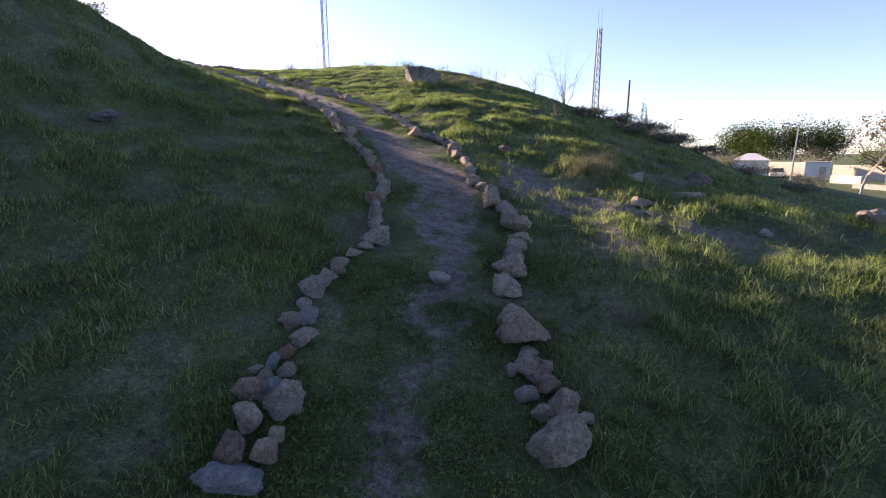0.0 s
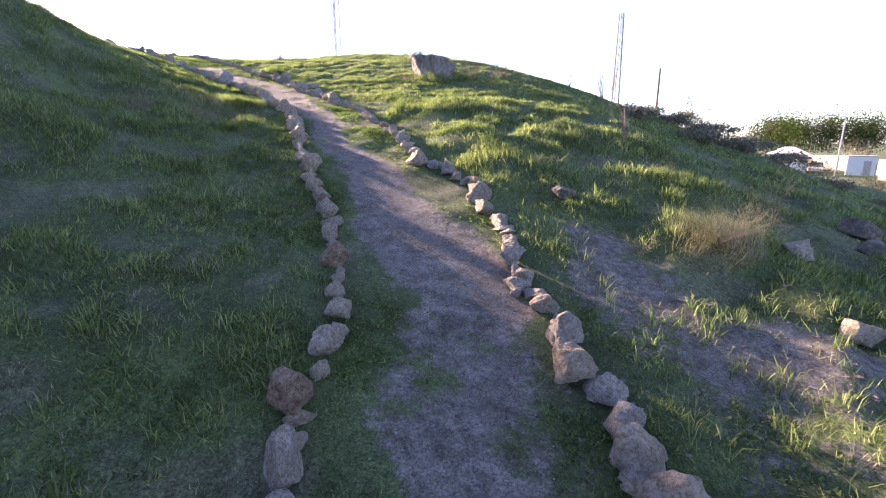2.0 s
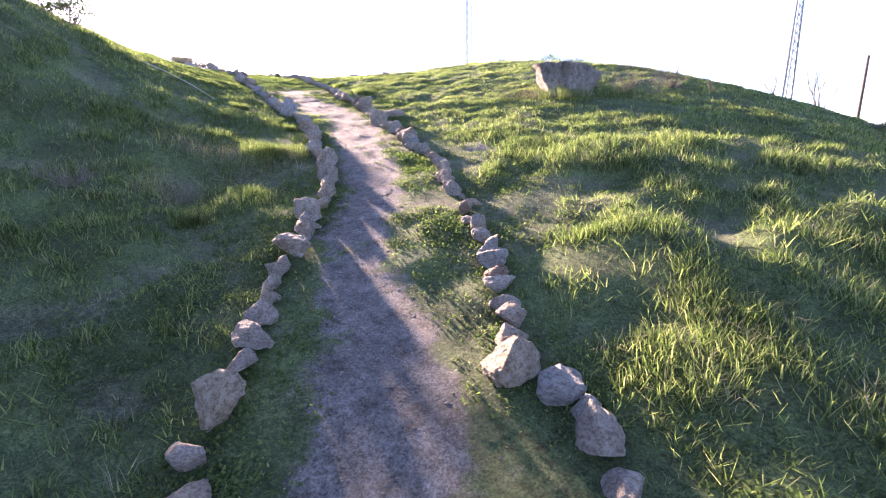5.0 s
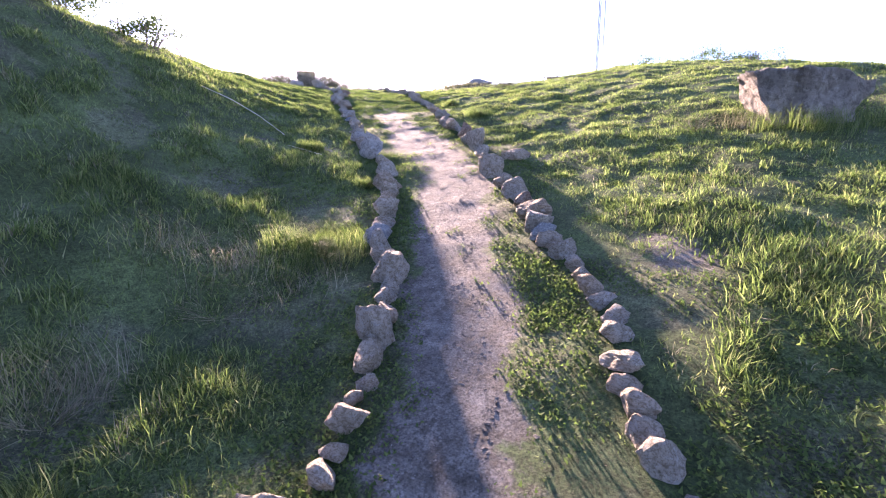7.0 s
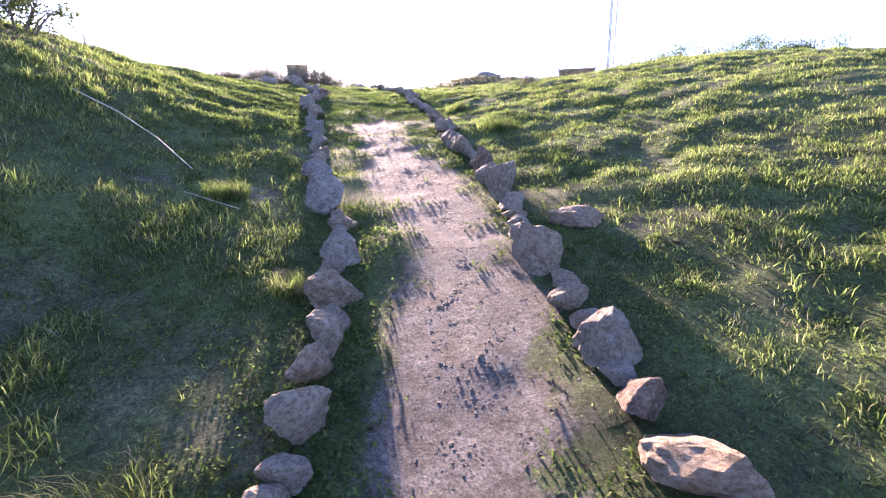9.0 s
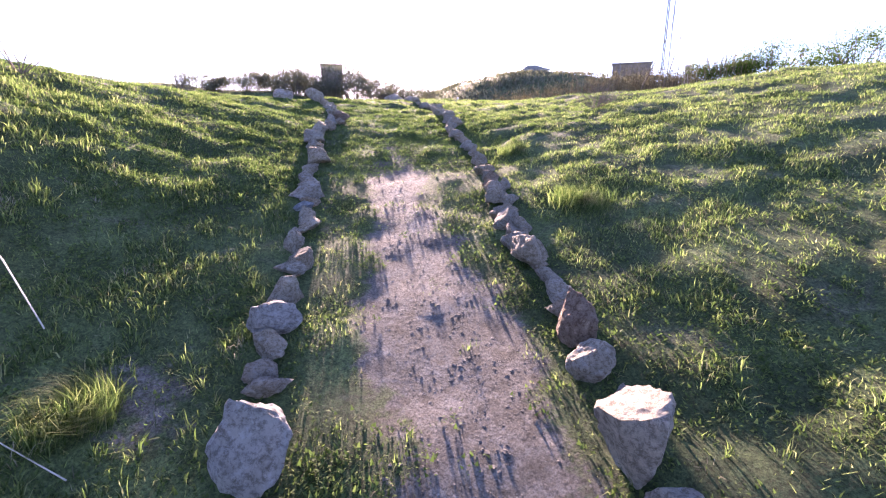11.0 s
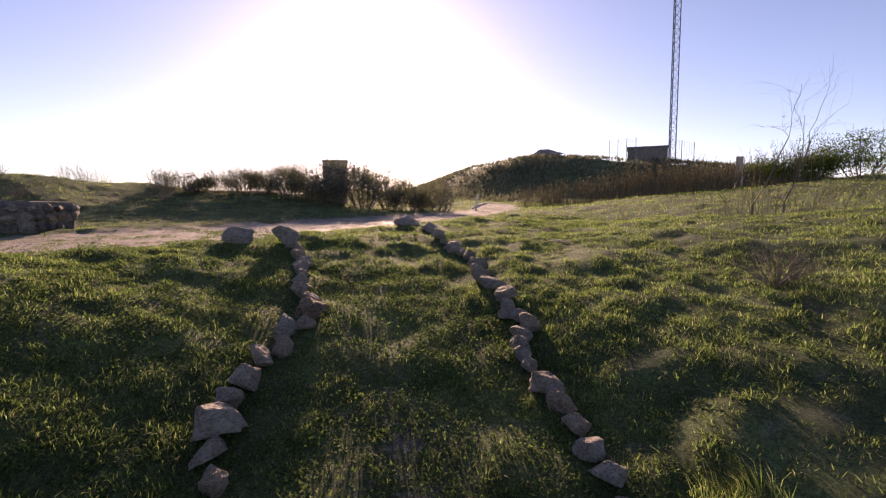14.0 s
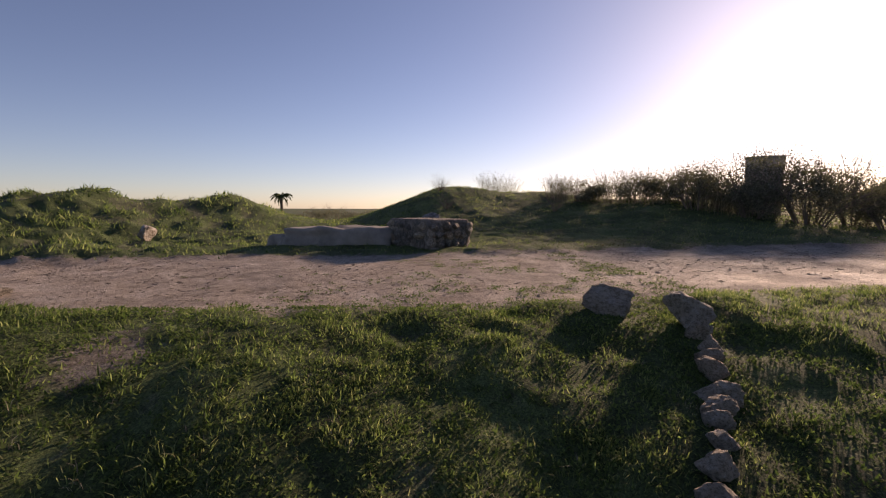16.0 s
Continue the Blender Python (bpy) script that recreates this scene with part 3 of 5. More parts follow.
def end_to_end(row):
    """The row with small stones set into its wide gaps."""
    full = [row[0]]
    for q in row[1:]:
        p = full[-1]
        gap = math.hypot(q[0] - p[0], q[1] - p[1])
        free = gap - 0.5 * (p[2] + q[2])
        if free > 0.1:
            n = max(1, round(free / 0.16))
            for k in range(n):
                f = (0.5 * p[2] + free * (k + 0.5) / n) / gap
                wide = min(0.15, free / n * laid.uniform(0.8, 1.05))
                full.append((p[0] + (q[0] - p[0]) * f + laid.uniform(-0.03, 0.03), p[1] + (q[1] - p[1]) * f, wide, wide * laid.uniform(0.55, 0.85)))
        full.append(q)
    return full


for row in (LEFT_LOW + LEFT_MIDDLE + LEFT_HIGH + LEFT_HIGHEST, RIGHT_LOWEST + RIGHT_LOW + RIGHT_MIDDLE + RIGHT_HIGH + RIGHT_HIGHEST):
    for x, y, wide, tall in end_to_end(row):
        spot_on = min(COLOURS, key=lambda c: math.hypot(c[0] - x, c[1] - y))
        lay_stone(x, y, wide, COLOURS[spot_on] if math.hypot(spot_on[0] - x, spot_on[1] - y) < 0.02 else "pale", tall)
for x, y, wide, tall, colour in ((-10.85, 18.08, 0.27, 0.22, "pale"), (-11.25, 17.75, 0.31, 0.2, "pale"), (-11.2, 20.6, 0.42, 0.19, "pale"),
                                 (-0.04, 3.25, 0.15, 0.08, "white")):
    lay_stone(x, y, wide, colour, tall)


def boulder(x, y, size, label, seed, turn=0.0, mat=BOULDER, sink=0.15):
    ob = new("boulder", rock_mesh("boulder", seed, mat, 4, 1.0, 12))
    ob.matrix_world = spot(x, y, turn, sink * size[2]) @ Matrix.Diagonal((*size, 1))
    return tagged(ob, label, "boulder")


boulder(2.42, 5.66, (0.34, 0.26, 0.13), "half-buried pale boulder on the bare earth", 72, 30, STONE)
boulder(2.84, 6.86, (0.42, 0.28, 0.15), "half-buried pale boulder on the grassy slope", 73, 60, STONE)
boulder(3.25, 6.1, (0.5, 0.3, 0.16), "low slab of limestone in the grass", 74, 10, STONE)
boulder(3.5, 4.95, (0.16, 0.13, 0.12), "small white limestone block in the grass", 75, 10, WHITE_STONE)
boulder(4.6, 8.3, (0.5, 0.4, 0.25), "grey boulder sunk in the hillside", 76, 80)
boulder(4.1, 7.6, (0.3, 0.3, 0.2), "small grey boulder sunk in the hillside", 77, 20)
boulder(5.6, 6.0, (0.4, 0.3, 0.3), "pale boulder on the lower slope", 78, 20, STONE)
boulder(-4.1, 5.9, (0.4, 0.3, 0.16), "pale stone showing through the grass bank", 79, 20)
boulder(-2.9, 2.6, (0.25, 0.2, 0.1), "grey stone showing through the shaded grass", 80, 20)
boulder(-3.24, 13.64, (0.34, 0.26, 0.15), "flat grey stone lying beside the stone row", 82, 20, STONE, 0.3)
boulder(0.97, 7.4, (0.22, 0.18, 0.12), "flat grey stone beside the path", 81, 0)


# ---- loose gravel ----
def scatter_gravel(name, count, seed, where, small, large, label):
    """Pebbles as one mesh of little broken solids."""
    rng = np.random.default_rng(seed)
    x, y = where(rng, count)
    shape = np.array([(1, 0, 0.1), (0.3, 0.9, 0), (-0.8, 0.55, 0.1), (-0.75, -0.6, 0), (0.4, -0.9, 0.1), (0.1, 0.05, 0.32)])
    n = len(x)
    size = small + (large - small) * rng.random(n) ** 4
    turn = rng.uniform(0, 2 * np.pi, n)
    v = shape[None] * rng.uniform(0.6, 1.15, (n, 6, 3)) * size[:, None, None] * 0.5
    c, s = np.cos(turn)[:, None], np.sin(turn)[:, None]
    px, py = v[..., 0] * c - v[..., 1] * s + x[:, None], v[..., 0] * s + v[..., 1] * c + y[:, None]
    pz = v[..., 2] + (height(x, y) - 0.08 * size)[:, None]
    tri = np.array([(0, 1, 5), (1, 2, 5), (2, 3, 5), (3, 4, 5), (4, 0, 5)])
    faces = (tri[None] + 6 * np.arange(n)[:, None, None]).reshape(-1, 3)
    me = mesh_of(name, np.stack([px, py, pz], -1).reshape(-1, 3), [faces], GRAVEL, False)
    return tagged(new(name, me), label, "gravel", kind="stuff")


def on_path(rng, count):
    y = rng.uniform(0.5, 17.5, count * 3)
    x = path_middle(y) + rng.normal(0, 0.36, count * 3)
    keep = rng.random(count * 3) < bareness(x, y)[0] ** 1.5 + 0.008
    return x[keep][:count], y[keep][:count]


def on_road(rng, count):
    y = rng.uniform(8, 34, count * 2)
    x = road_middle(y) + rng.uniform(-2.6, 2.6, count * 2)
    keep = (rng.random(count * 2) < bareness(x, y)[1]) & (vnoise(x * 0.9, y * 0.9, 12) > 0.3)
    return x[keep][:count], y[keep][:count]


def on_earth(rng, count):
    x, y = rng.normal(2.1, 0.8, count), rng.normal(5.2, 0.5, count)
    half = count // 14
    x[:half], y[:half] = rng.normal(-2.85, 0.35, half), rng.normal(13.75, 0.25, half)
    return x, y


scatter_gravel("path_gravel", 17000, 21, on_path, 0.005, 0.034, "loose pale limestone gravel on the trodden path")
scatter_gravel("road_gravel", 15000, 22, on_road, 0.015, 0.12, "scattered brown and grey stones on the dirt road")
scatter_gravel("earth_gravel", 1800, 23, on_earth, 0.01, 0.07, "stony rubble on bare earth beside the path")


# ---- grass ----
def blades_of(name, x, y, tall, wide, bend, mat, label, category="grass", seed=1, lift=0.0, way=None):
    """Curved blades, three triangles each, as one mesh."""
    rng = np.random.default_rng(seed)
    n = len(x)
    z = height(x, y) - 0.012 + lift
    a = rng.uniform(0, 2 * np.pi, n)
    if way is not None:
        a = way - np.pi / 2 + rng.normal(0, 0.4, n)
    side = np.stack([np.cos(a), np.sin(a), np.zeros(n)], -1) * (wide / 2)[:, None]
    b = a + np.pi / 2 + rng.normal(0, 0.5, n)
    out = np.stack([np.cos(b), np.sin(b), np.zeros(n)], -1)
    root = np.stack([x, y, z], -1)
    up = np.array([0, 0, 1.0])
    mid = root + up * (0.58 * tall)[:, None] + out * (0.25 * bend * tall)[:, None]
    tip = root + up * (tall * (1 - 0.25 * bend))[:, None] + out * (0.85 * bend * tall)[:, None]
    v = np.stack([root - side, root + side, mid + side * 0.75, mid - side * 0.75, tip], 1).reshape(-1, 3)
    k = 5 * np.arange(n)[:, None]
    me = mesh_of(name, v, [k + np.array([[0, 1, 2, 3]]), k + np.array([[3, 2, 4]])], mat)
    return tagged(new(name, me), label, category, kind="stuff")


def spikes_of(name, x, y, tall, wide, mat, label, category, seed):
    """Fine short blades, one leaning triangle each, as one mesh."""
    rng = np.random.default_rng(seed)
    n = len(x)
    a = rng.uniform(0, 2 * np.pi, n)
    side = np.stack([np.cos(a), np.sin(a), np.zeros(n)], -1) * (wide / 2)[:, None]
    root = np.stack([x, y, height(x, y) - 0.008], -1)
    lean = rng.normal(0, 0.55, (n, 2)) * tall[:, None]
    tip = root + np.concatenate([lean, tall[:, None]], 1)
    v = np.stack([root - side, root + side, tip], 1).reshape(-1, 3)
    me = mesh_of(name, v, [np.arange(3 * n).reshape(-1, 3)], mat)
    return tagged(new(name, me), label, category, kind="stuff")


def off_walk(x, y):
    """Metres from the line walked."""
    ys = np.clip(y, 0.5, 18)
    d = np.abs(off_path(x, ys))
    return np.hypot(d, np.abs(y - ys))


def meadow(rng, count, x0, x1, y0, y1, near=3.2, power=1.5, gaps=1.0):
    """Places in the grass, thicker near the walk, in clumps, off the bare ground."""
    xs, ys = [], []
    got = 0
    while got < count:
        x, y = rng.uniform(x0, x1, 400000), rng.uniform(y0, y1, 400000)
        bare, road = bareness(x, y)
        clump = vnoise(x * 2.2, y * 2.2, 31) * 0.6 + vnoise(x * 6, y * 6, 32) * 0.4
        across = np.abs(off_path(x, y))
        inside = sigmoid((0.58 - across + 0.3 * (vnoise(x * 3.3, y * 3.3, 40) - 0.5)) / 0.05)
        p = np.interp(y, [11, 13], [1.0, 1.7]) * np.clip(near / (off_walk(x, y) + 0.8), 0.05, 1) ** power * np.clip(clump * 3.0 - 0.95 * gaps, 0.12, 1) * (0.42 + 0.58 * tussock(x, y)) * (1 - np.maximum(bare, road)) ** 3
        patchy = np.clip(2.4 * (vnoise(x * 3.1, y * 3.1, 37) * 3.0 + vnoise(x * 9, y * 9, 38) * 1.8 - np.interp(y, [6, 8, 10, 13.5], [2.3, 2.6, 2.8, 2.5])), 0, 1)
        inside = inside * ((y > 0) & (y < 18.5))
        p = p * (1 - inside + inside * np.maximum(patchy, np.interp(y, [4.2, 6.2, 14.2, 17.5], [0.8, 0.0, 0.0, 0.8]) + 0.45 * sigmoid((across - 0.36) / 0.04)))
        verge = np.exp(-((across - 0.74) / 0.14) ** 2) * np.clip((y - np.where(off_path(x, y) > 0, 4.5, 7)) / 2, 0, 1) * (y < 18)
        keep = rng.random(400000) < p * (1 - 0.65 * verge)
        xs.append(x[keep])
        ys.append(y[keep])
        got += keep.sum()
    return np.concatenate(xs)[:count], np.concatenate(ys)[:count]


def grow_meadow(name, count, seed, box, low, high, thin, mat, label, spread=0.55, each=8, near=3.2):
    """Tufts of short blades that lean outwards, with earth showing between them."""
    rng = np.random.default_rng(seed)
    tx, ty = meadow(rng, count // each, *box, near=near)
    n = len(tx) * each
    lush = np.repeat(0.25 * vnoise(tx * 0.8, ty * 0.8, 33) + 0.6 * tussock(tx, ty) + 0.25 * rng.random(len(tx)), each)
    far = np.repeat(off_walk(tx, ty), each)
    a, r = rng.uniform(0, 2 * np.pi, n), np.abs(rng.normal(0, 0.026, n)) * (1 + far * 0.25)
    x, y = np.repeat(tx, each) + r * np.cos(a), np.repeat(ty, each) + r * np.sin(a)
    inside = np.clip((np.abs(off_path(x, y)) - 0.45) / 0.5, np.interp(y, [3, 5, 12, 14], [0.4, 0.26, 0.3, 0.8]), 1)
    inside = np.where((y > 0) & (y < 18.5), inside, 1)
    tall = (low + (high - low) * np.clip(lush * 1.5 - 0.25, 0, 1)) * rng.uniform(0.45, 1.3, n) * inside * (1 + far * 0.03) * np.interp(y, [10.5, 13.5, 15.5], [1, 0.66, 0.48])
    wide = thin * rng.uniform(0.7, 1.3, n) * (1 + far * 0.22)
    return blades_of(name, x, y, tall, wide, rng.uniform(0.2, 2.2 * spread, n), mat, label, seed=seed + 1, way=a)


def fine_meadow(name, count, seed, box, low, high, thin, label, near, gaps):
    rng = np.random.default_rng(seed)
    x, y = meadow(rng, count, *box, near=near, gaps=gaps)
    d = off_walk(x, y)
    lush = 0.3 * vnoise(x * 0.8, y * 0.8, 33) + 0.55 * tussock(x, y) + 0.2 * vnoise(x * 9, y * 9, 35)
    inside = np.where((y > 0) & (y < 18.5), np.clip((np.abs(off_path(x, y)) - 0.4) / 0.5, np.interp(y, [3, 5, 9, 12.5, 14], [0.45, 0.25, 0.25, 0.4, 0.85]), 1), 1)
    tall = (low + (high - low) * np.clip(lush * 1.5 - 0.25, 0, 1)) * rng.uniform(0.5, 1.35, count) * inside * (1 + 0.03 * d) * np.interp(y, [10.5, 13.5], [1, 0.45])
    return spikes_of(name, x, y, tall, thin * rng.uniform(0.6, 1.3, count) * (1 + 0.22 * d), GRASS, label, "grass", seed + 1)


fine_meadow("grass", 530000, 41, (-14.5, 6.5, -0.3, 24), 0.018, 0.07, 0.005, "short green winter grass on the hillside", 3.2, 0.72)
fine_meadow("far_grass", 270000, 43, (-33, 15, -1, 42), 0.03, 0.085, 0.007, "green grass on the mounds and the crest", 16.0, 0.6)
grow_meadow("long_grass", 195000, 44, (-13, 6, -0.3, 23), 0.025, 0.115, 0.004, GRASS, "longer green grass in clumps on the slope", 0.65, 13, 2.2)
grow_meadow("dry_grass", 44000, 45, (-16, 8, -0.5, 26), 0.03, 0.1, 0.0026, STRAW, "dry straw among the green grass", 0.8, 14)


def leaflets(name, count, seed, mat, label):
    """Low broad-leaved weeds: flat little leaves close to the ground."""
    rng = np.random.default_rng(seed)
    mats = count // 18
    my0 = rng.uniform(0.3, 19, mats * 3)
    mx0 = path_middle(my0) + rng.normal(0, 1, mats * 3) * np.interp(my0, [9, 13, 16], [0.9, 2.4, 3.2])
    walked = (np.abs(off_path(mx0, my0)) < 0.55) & (my0 > 5.5) & (my0 < 9.5)
    keep = rng.random(mats * 3) < np.where(walked, 0.3, 1.0) * (1 - bareness(mx0, my0)[0]) ** 3 * np.clip(vnoise(mx0 * 2.2, my0 * 2.2, 36) * 2.6 - 0.7, 0, 1)
    mx0, my0 = mx0[keep][:mats], my0[keep][:mats]
    strip = mats // 24
    sy = np.concatenate([rng.uniform(8.7, 11.5, strip), rng.uniform(9.2, 13.5, strip // 2)])
    side = np.concatenate([rng.normal(0.4, 0.09, strip), rng.normal(-0.42, 0.07, strip // 2)])
    thick = vnoise(sy * 1.7, side * 5, 39) > 0.45
    my0 = np.concatenate([my0, sy[thick]])
    mx0 = np.concatenate([mx0, path_middle(sy[thick]) + side[thick] / np.interp(sy[thick], [5, 9, 13], [1.0, 0.86, 0.7])])
    wild = mats // 3
    my0 = np.concatenate([my0, rng.uniform(13.5, 18.6, wild)])
    mx0 = np.concatenate([mx0, rng.uniform(-11.6, -6.8, wild)])
    x = np.repeat(mx0, 18) + rng.normal(0, 0.035, len(mx0) * 18)
    y = np.repeat(my0, 18) + rng.normal(0, 0.035, len(mx0) * 18)
    n = len(x)
    size = rng.uniform(0.008, 0.018, n)
    a = rng.uniform(0, 2 * np.pi, n)
    f = np.stack([np.cos(a), np.sin(a), rng.uniform(0.0, 1.2, n)], -1) * size[:, None]
    s = np.stack([-np.sin(a), np.cos(a), np.zeros(n)], -1) * (size * 0.5)[:, None]
    root = np.stack([x, y, height(x, y) + rng.uniform(0.0, 0.014, n)], -1)
    v = np.stack([root - s, root + s, root + f], 1).reshape(-1, 3)
    me = mesh_of(name, v, [3 * np.arange(n)[:, None] + np.array([[0, 1, 2]])], mat)
    return tagged(new(name, me), label, "weeds", kind="stuff")


leaflets("low_weeds", 195000, 47, WEED, "low green clover and weeds along the path")


# ---- plants ----
def prisms(name, segs, mat):
    """Three-sided twigs, one for each row of ax ay az bx by bz ra rb."""
    s = np.asarray(segs, float)
    a, b, ra, rb = s[:, :3], s[:, 3:6], s[:, 6], s[:, 7]
    w = b - a
    w /= np.linalg.norm(w, axis=1, keepdims=True) + 1e-9
    ref = np.where(np.abs(w[:, 2:3]) > 0.9, np.array([[1.0, 0, 0]]), np.array([[0, 0, 1.0]]))
    u = np.cross(w, ref)
    u /= np.linalg.norm(u, axis=1, keepdims=True) + 1e-9
    v = np.cross(w, u)
    rings = []
    for centre, r in ((a, ra), (b, rb)):
        for k in range(3):
            t = 2 * np.pi * k / 3
            rings.append(centre + (u * math.cos(t) + v * math.sin(t)) * r[:, None])
    verts = np.stack(rings, 1).reshape(-1, 3)
    k = 6 * np.arange(len(s))[:, None]
    faces = [k + np.array([[i, (i + 1) % 3, 3 + (i + 1) % 3, 3 + i]]) for i in range(3)]
    return mesh_of(name, verts, faces, mat, False)


def branching(rng, start, way, length, radius, depth, spread=0.7, droop=0.0, kids=(2, 4), bits=3):
    """Twig segments of one stem and all that grows from it, and the tips."""
    segs, tips = [], []
    p, w = np.array(start, float), np.array(way, float)
    w /= np.linalg.norm(w)
    joints = [(p, w, radius)]
    for i in range(bits):
        q = p + w * length / bits
        r0, r1 = radius * (1 - 0.5 * i / bits), radius * (1 - 0.5 * (i + 1) / bits)
        segs.append((*p, *q, r0, r1))
        p = q
        w = w + rng.normal(0, 0.16, 3) + np.array([0, 0, -droop])
        w /= np.linalg.norm(w)
        joints.append((p, w, r1))
    tips.append(p)
    if depth > 0:
        for _ in range(rng.integers(kids[0], kids[1] + 1)):
            at, aw, ar = joints[rng.integers(1, len(joints))]
            nw = aw + rng.normal(0, spread, 3) + np.array([0, 0, 0.15])
            s2, t2 = branching(rng, at, nw, length * rng.uniform(0.5, 0.8), ar * 0.62, depth - 1, spread, droop, kids, bits)
            segs += s2
            tips += t2
    return segs, tips


def leaf_cloud(name, centres, sizes, mat, rng, flat=0.0):
    """Small four-cornered leaves at the places given."""
    c = np.asarray(centres)
    n = len(c)
    f, g = rng.normal(size=(n, 3)), rng.normal(size=(n, 3))
    f[:, 2] *= 1 - flat
    f /= np.linalg.norm(f, axis=1, keepdims=True)
    g -= (g * f).sum(1, keepdims=True) * f
    g /= np.linalg.norm(g, axis=1, keepdims=True)
    f, g = f * sizes[:, None], g * sizes[:, None] * 0.45
    v = np.stack([c - f * 0.5, c + g * 0.5, c + f * 0.5, c - g * 0.5], 1).reshape(-1, 3)
    return mesh_of(name, v, [4 * np.arange(n)[:, None] + np.array([[0, 1, 2, 3]])], mat)


def crown_places(rng, n, wide, deep, tall, clumps=14):
    """Leaf places in uneven clumps that fill a rough dome from the ground up."""
    a, r = rng.uniform(0, 2 * np.pi, clumps), np.sqrt(rng.random(clumps)) * 0.75
    mid = np.stack([np.cos(a) * r * wide / 2, np.sin(a) * r * deep / 2, tall * rng.uniform(0.2, 0.75, clumps) * (1 - 0.35 * r)], -1)
    size = rng.uniform(0.16, 0.34, clumps)
    which = rng.integers(0, clumps, n)
    d = rng.normal(size=(n, 3))
    d *= (rng.random(n) ** 0.65 / np.linalg.norm(d, axis=1))[:, None]
    p = mid[which] + d * (size[which] * np.array([[wide], [deep], [tall]])).T
    p[:, 2] = np.abs(p[:, 2])
    return p


def shrub(x, y, wide, tall, mat, label, seed, leaves=1500, leaf=0.05, name="shrub"):
    rng = np.random.default_rng(seed)
    ob = thing(name, spot(x, y, 0, 0.04), label, "shrub")
    segs = []
    for _ in range(9):
        a = rng.uniform(0, 6.28)
        s, _ = branching(rng, (0.1 * wide * math.cos(a), 0.1 * wide * math.sin(a), 0), (0.5 * math.cos(a), 0.5 * math.sin(a), 0.9), tall * 0.6, 0.012 + 0.006 * tall, 2)
        segs += s
    tagged(part_mesh("branchwork", prisms("branchwork", segs, TWIG), ob, "thin brown branches"), kind="stuff")
    part_mesh("foliage", leaf_cloud("foliage", crown_places(rng, leaves, wide, wide * 0.8, tall), rng.uniform(0.6, 1.3, leaves) * leaf, mat, rng), ob)
    return ob


def reed_clump(x, y, wide, tall, count, mat, label, seed, thick=0.012, name="reed_clump", lean=0.25):
    """Upright stalks with feathery heads."""
    rng = np.random.default_rng(seed)
    a, r = rng.uniform(0, 6.28, count), np.sqrt(rng.random(count)) * wide / 2
    px, py = r * np.cos(a), r * np.sin(a) * 0.7
    base = height(x + px, y + py) - float(height(x, y))
    segs = []
    h = tall * rng.uniform(0.55, 1.0, count)
    dx, dy = rng.normal(0, lean, count) * h * 0.5 + px * 0.25, rng.normal(0, lean, count) * h * 0.5 + py * 0.25
    for i in range(count):
        foot, mid = (px[i], py[i], base[i] - 0.03), (px[i] + dx[i] * 0.35, py[i] + dy[i] * 0.35, base[i] + h[i] * 0.55)
        top = (px[i] + dx[i], py[i] + dy[i], base[i] + h[i])
        segs += [(*foot, *mid, thick * 0.5, thick * 0.4), (*mid, *top, thick * 0.4, thick * 0.12)]
    ob = thing(name, spot(x, y), label, "dry grass")
    tagged(part_mesh("stalk", prisms("stalk", segs, mat), ob), kind="stuff")
    n = count * 5
    k = rng.integers(0, count, n)
    t = rng.uniform(0.55, 1.05, n)
    c = np.stack([px[k] + dx[k] * t, py[k] + dy[k] * t, base[k] + h[k] * t], -1) + rng.normal(0, 0.02, (n, 3))
    tagged(part_mesh("plume", leaf_cloud("plume", c, rng.uniform(2.0, 6.0, n) * thick, mat, rng), ob, "feathery dry seed heads"), kind="stuff")
    return ob


def dead_bush(x, y, wide, tall, label, seed, stems=14, depth=2, mat=TWIG, thick=0.006, name="dead_bush", up=0.7):
    rng = np.random.default_rng(seed)
    segs = []
    if mat is STRAW:
        stems, thick = int(stems * 1.4), thick * 0.5
    for _ in range(stems):
        a = rng.uniform(0, 6.28)
        out = wide / 2 / max(tall, 0.01)
        s, _ = branching(rng, (0, 0, -0.03), (out * math.cos(a) * rng.uniform(0.2, 1), out * math.sin(a) * rng.uniform(0.2, 1), up), tall * rng.uniform(0.5, 0.85), thick, depth, 0.55, bits=2)
        segs += s
    ob = new(name, prisms(name, segs, mat))
    ob.matrix_world = spot(x, y)
    return tagged(ob, label, "dead bush")


def straw_tuft(x, y, wide, tall, count, mat, label, seed, name="grass_tuft", bend=(0.3, 1.5)):
    """A tuft of long arching blades on its own root."""
    rng = np.random.default_rng(seed)
    a, r = rng.uniform(0, 6.28, count), rng.random(count) * wide * 0.35
    px, py = x + r * np.cos(a), y + r * np.sin(a)
    ob = blades_of(name, px, py, tall * rng.uniform(0.4, 1.0, count), rng.uniform(0.0012, 0.0026, count) if mat is STRAW else rng.uniform(0.002, 0.004, count), rng.uniform(*bend, count), mat, label, "grass tuft", seed)
    return ob


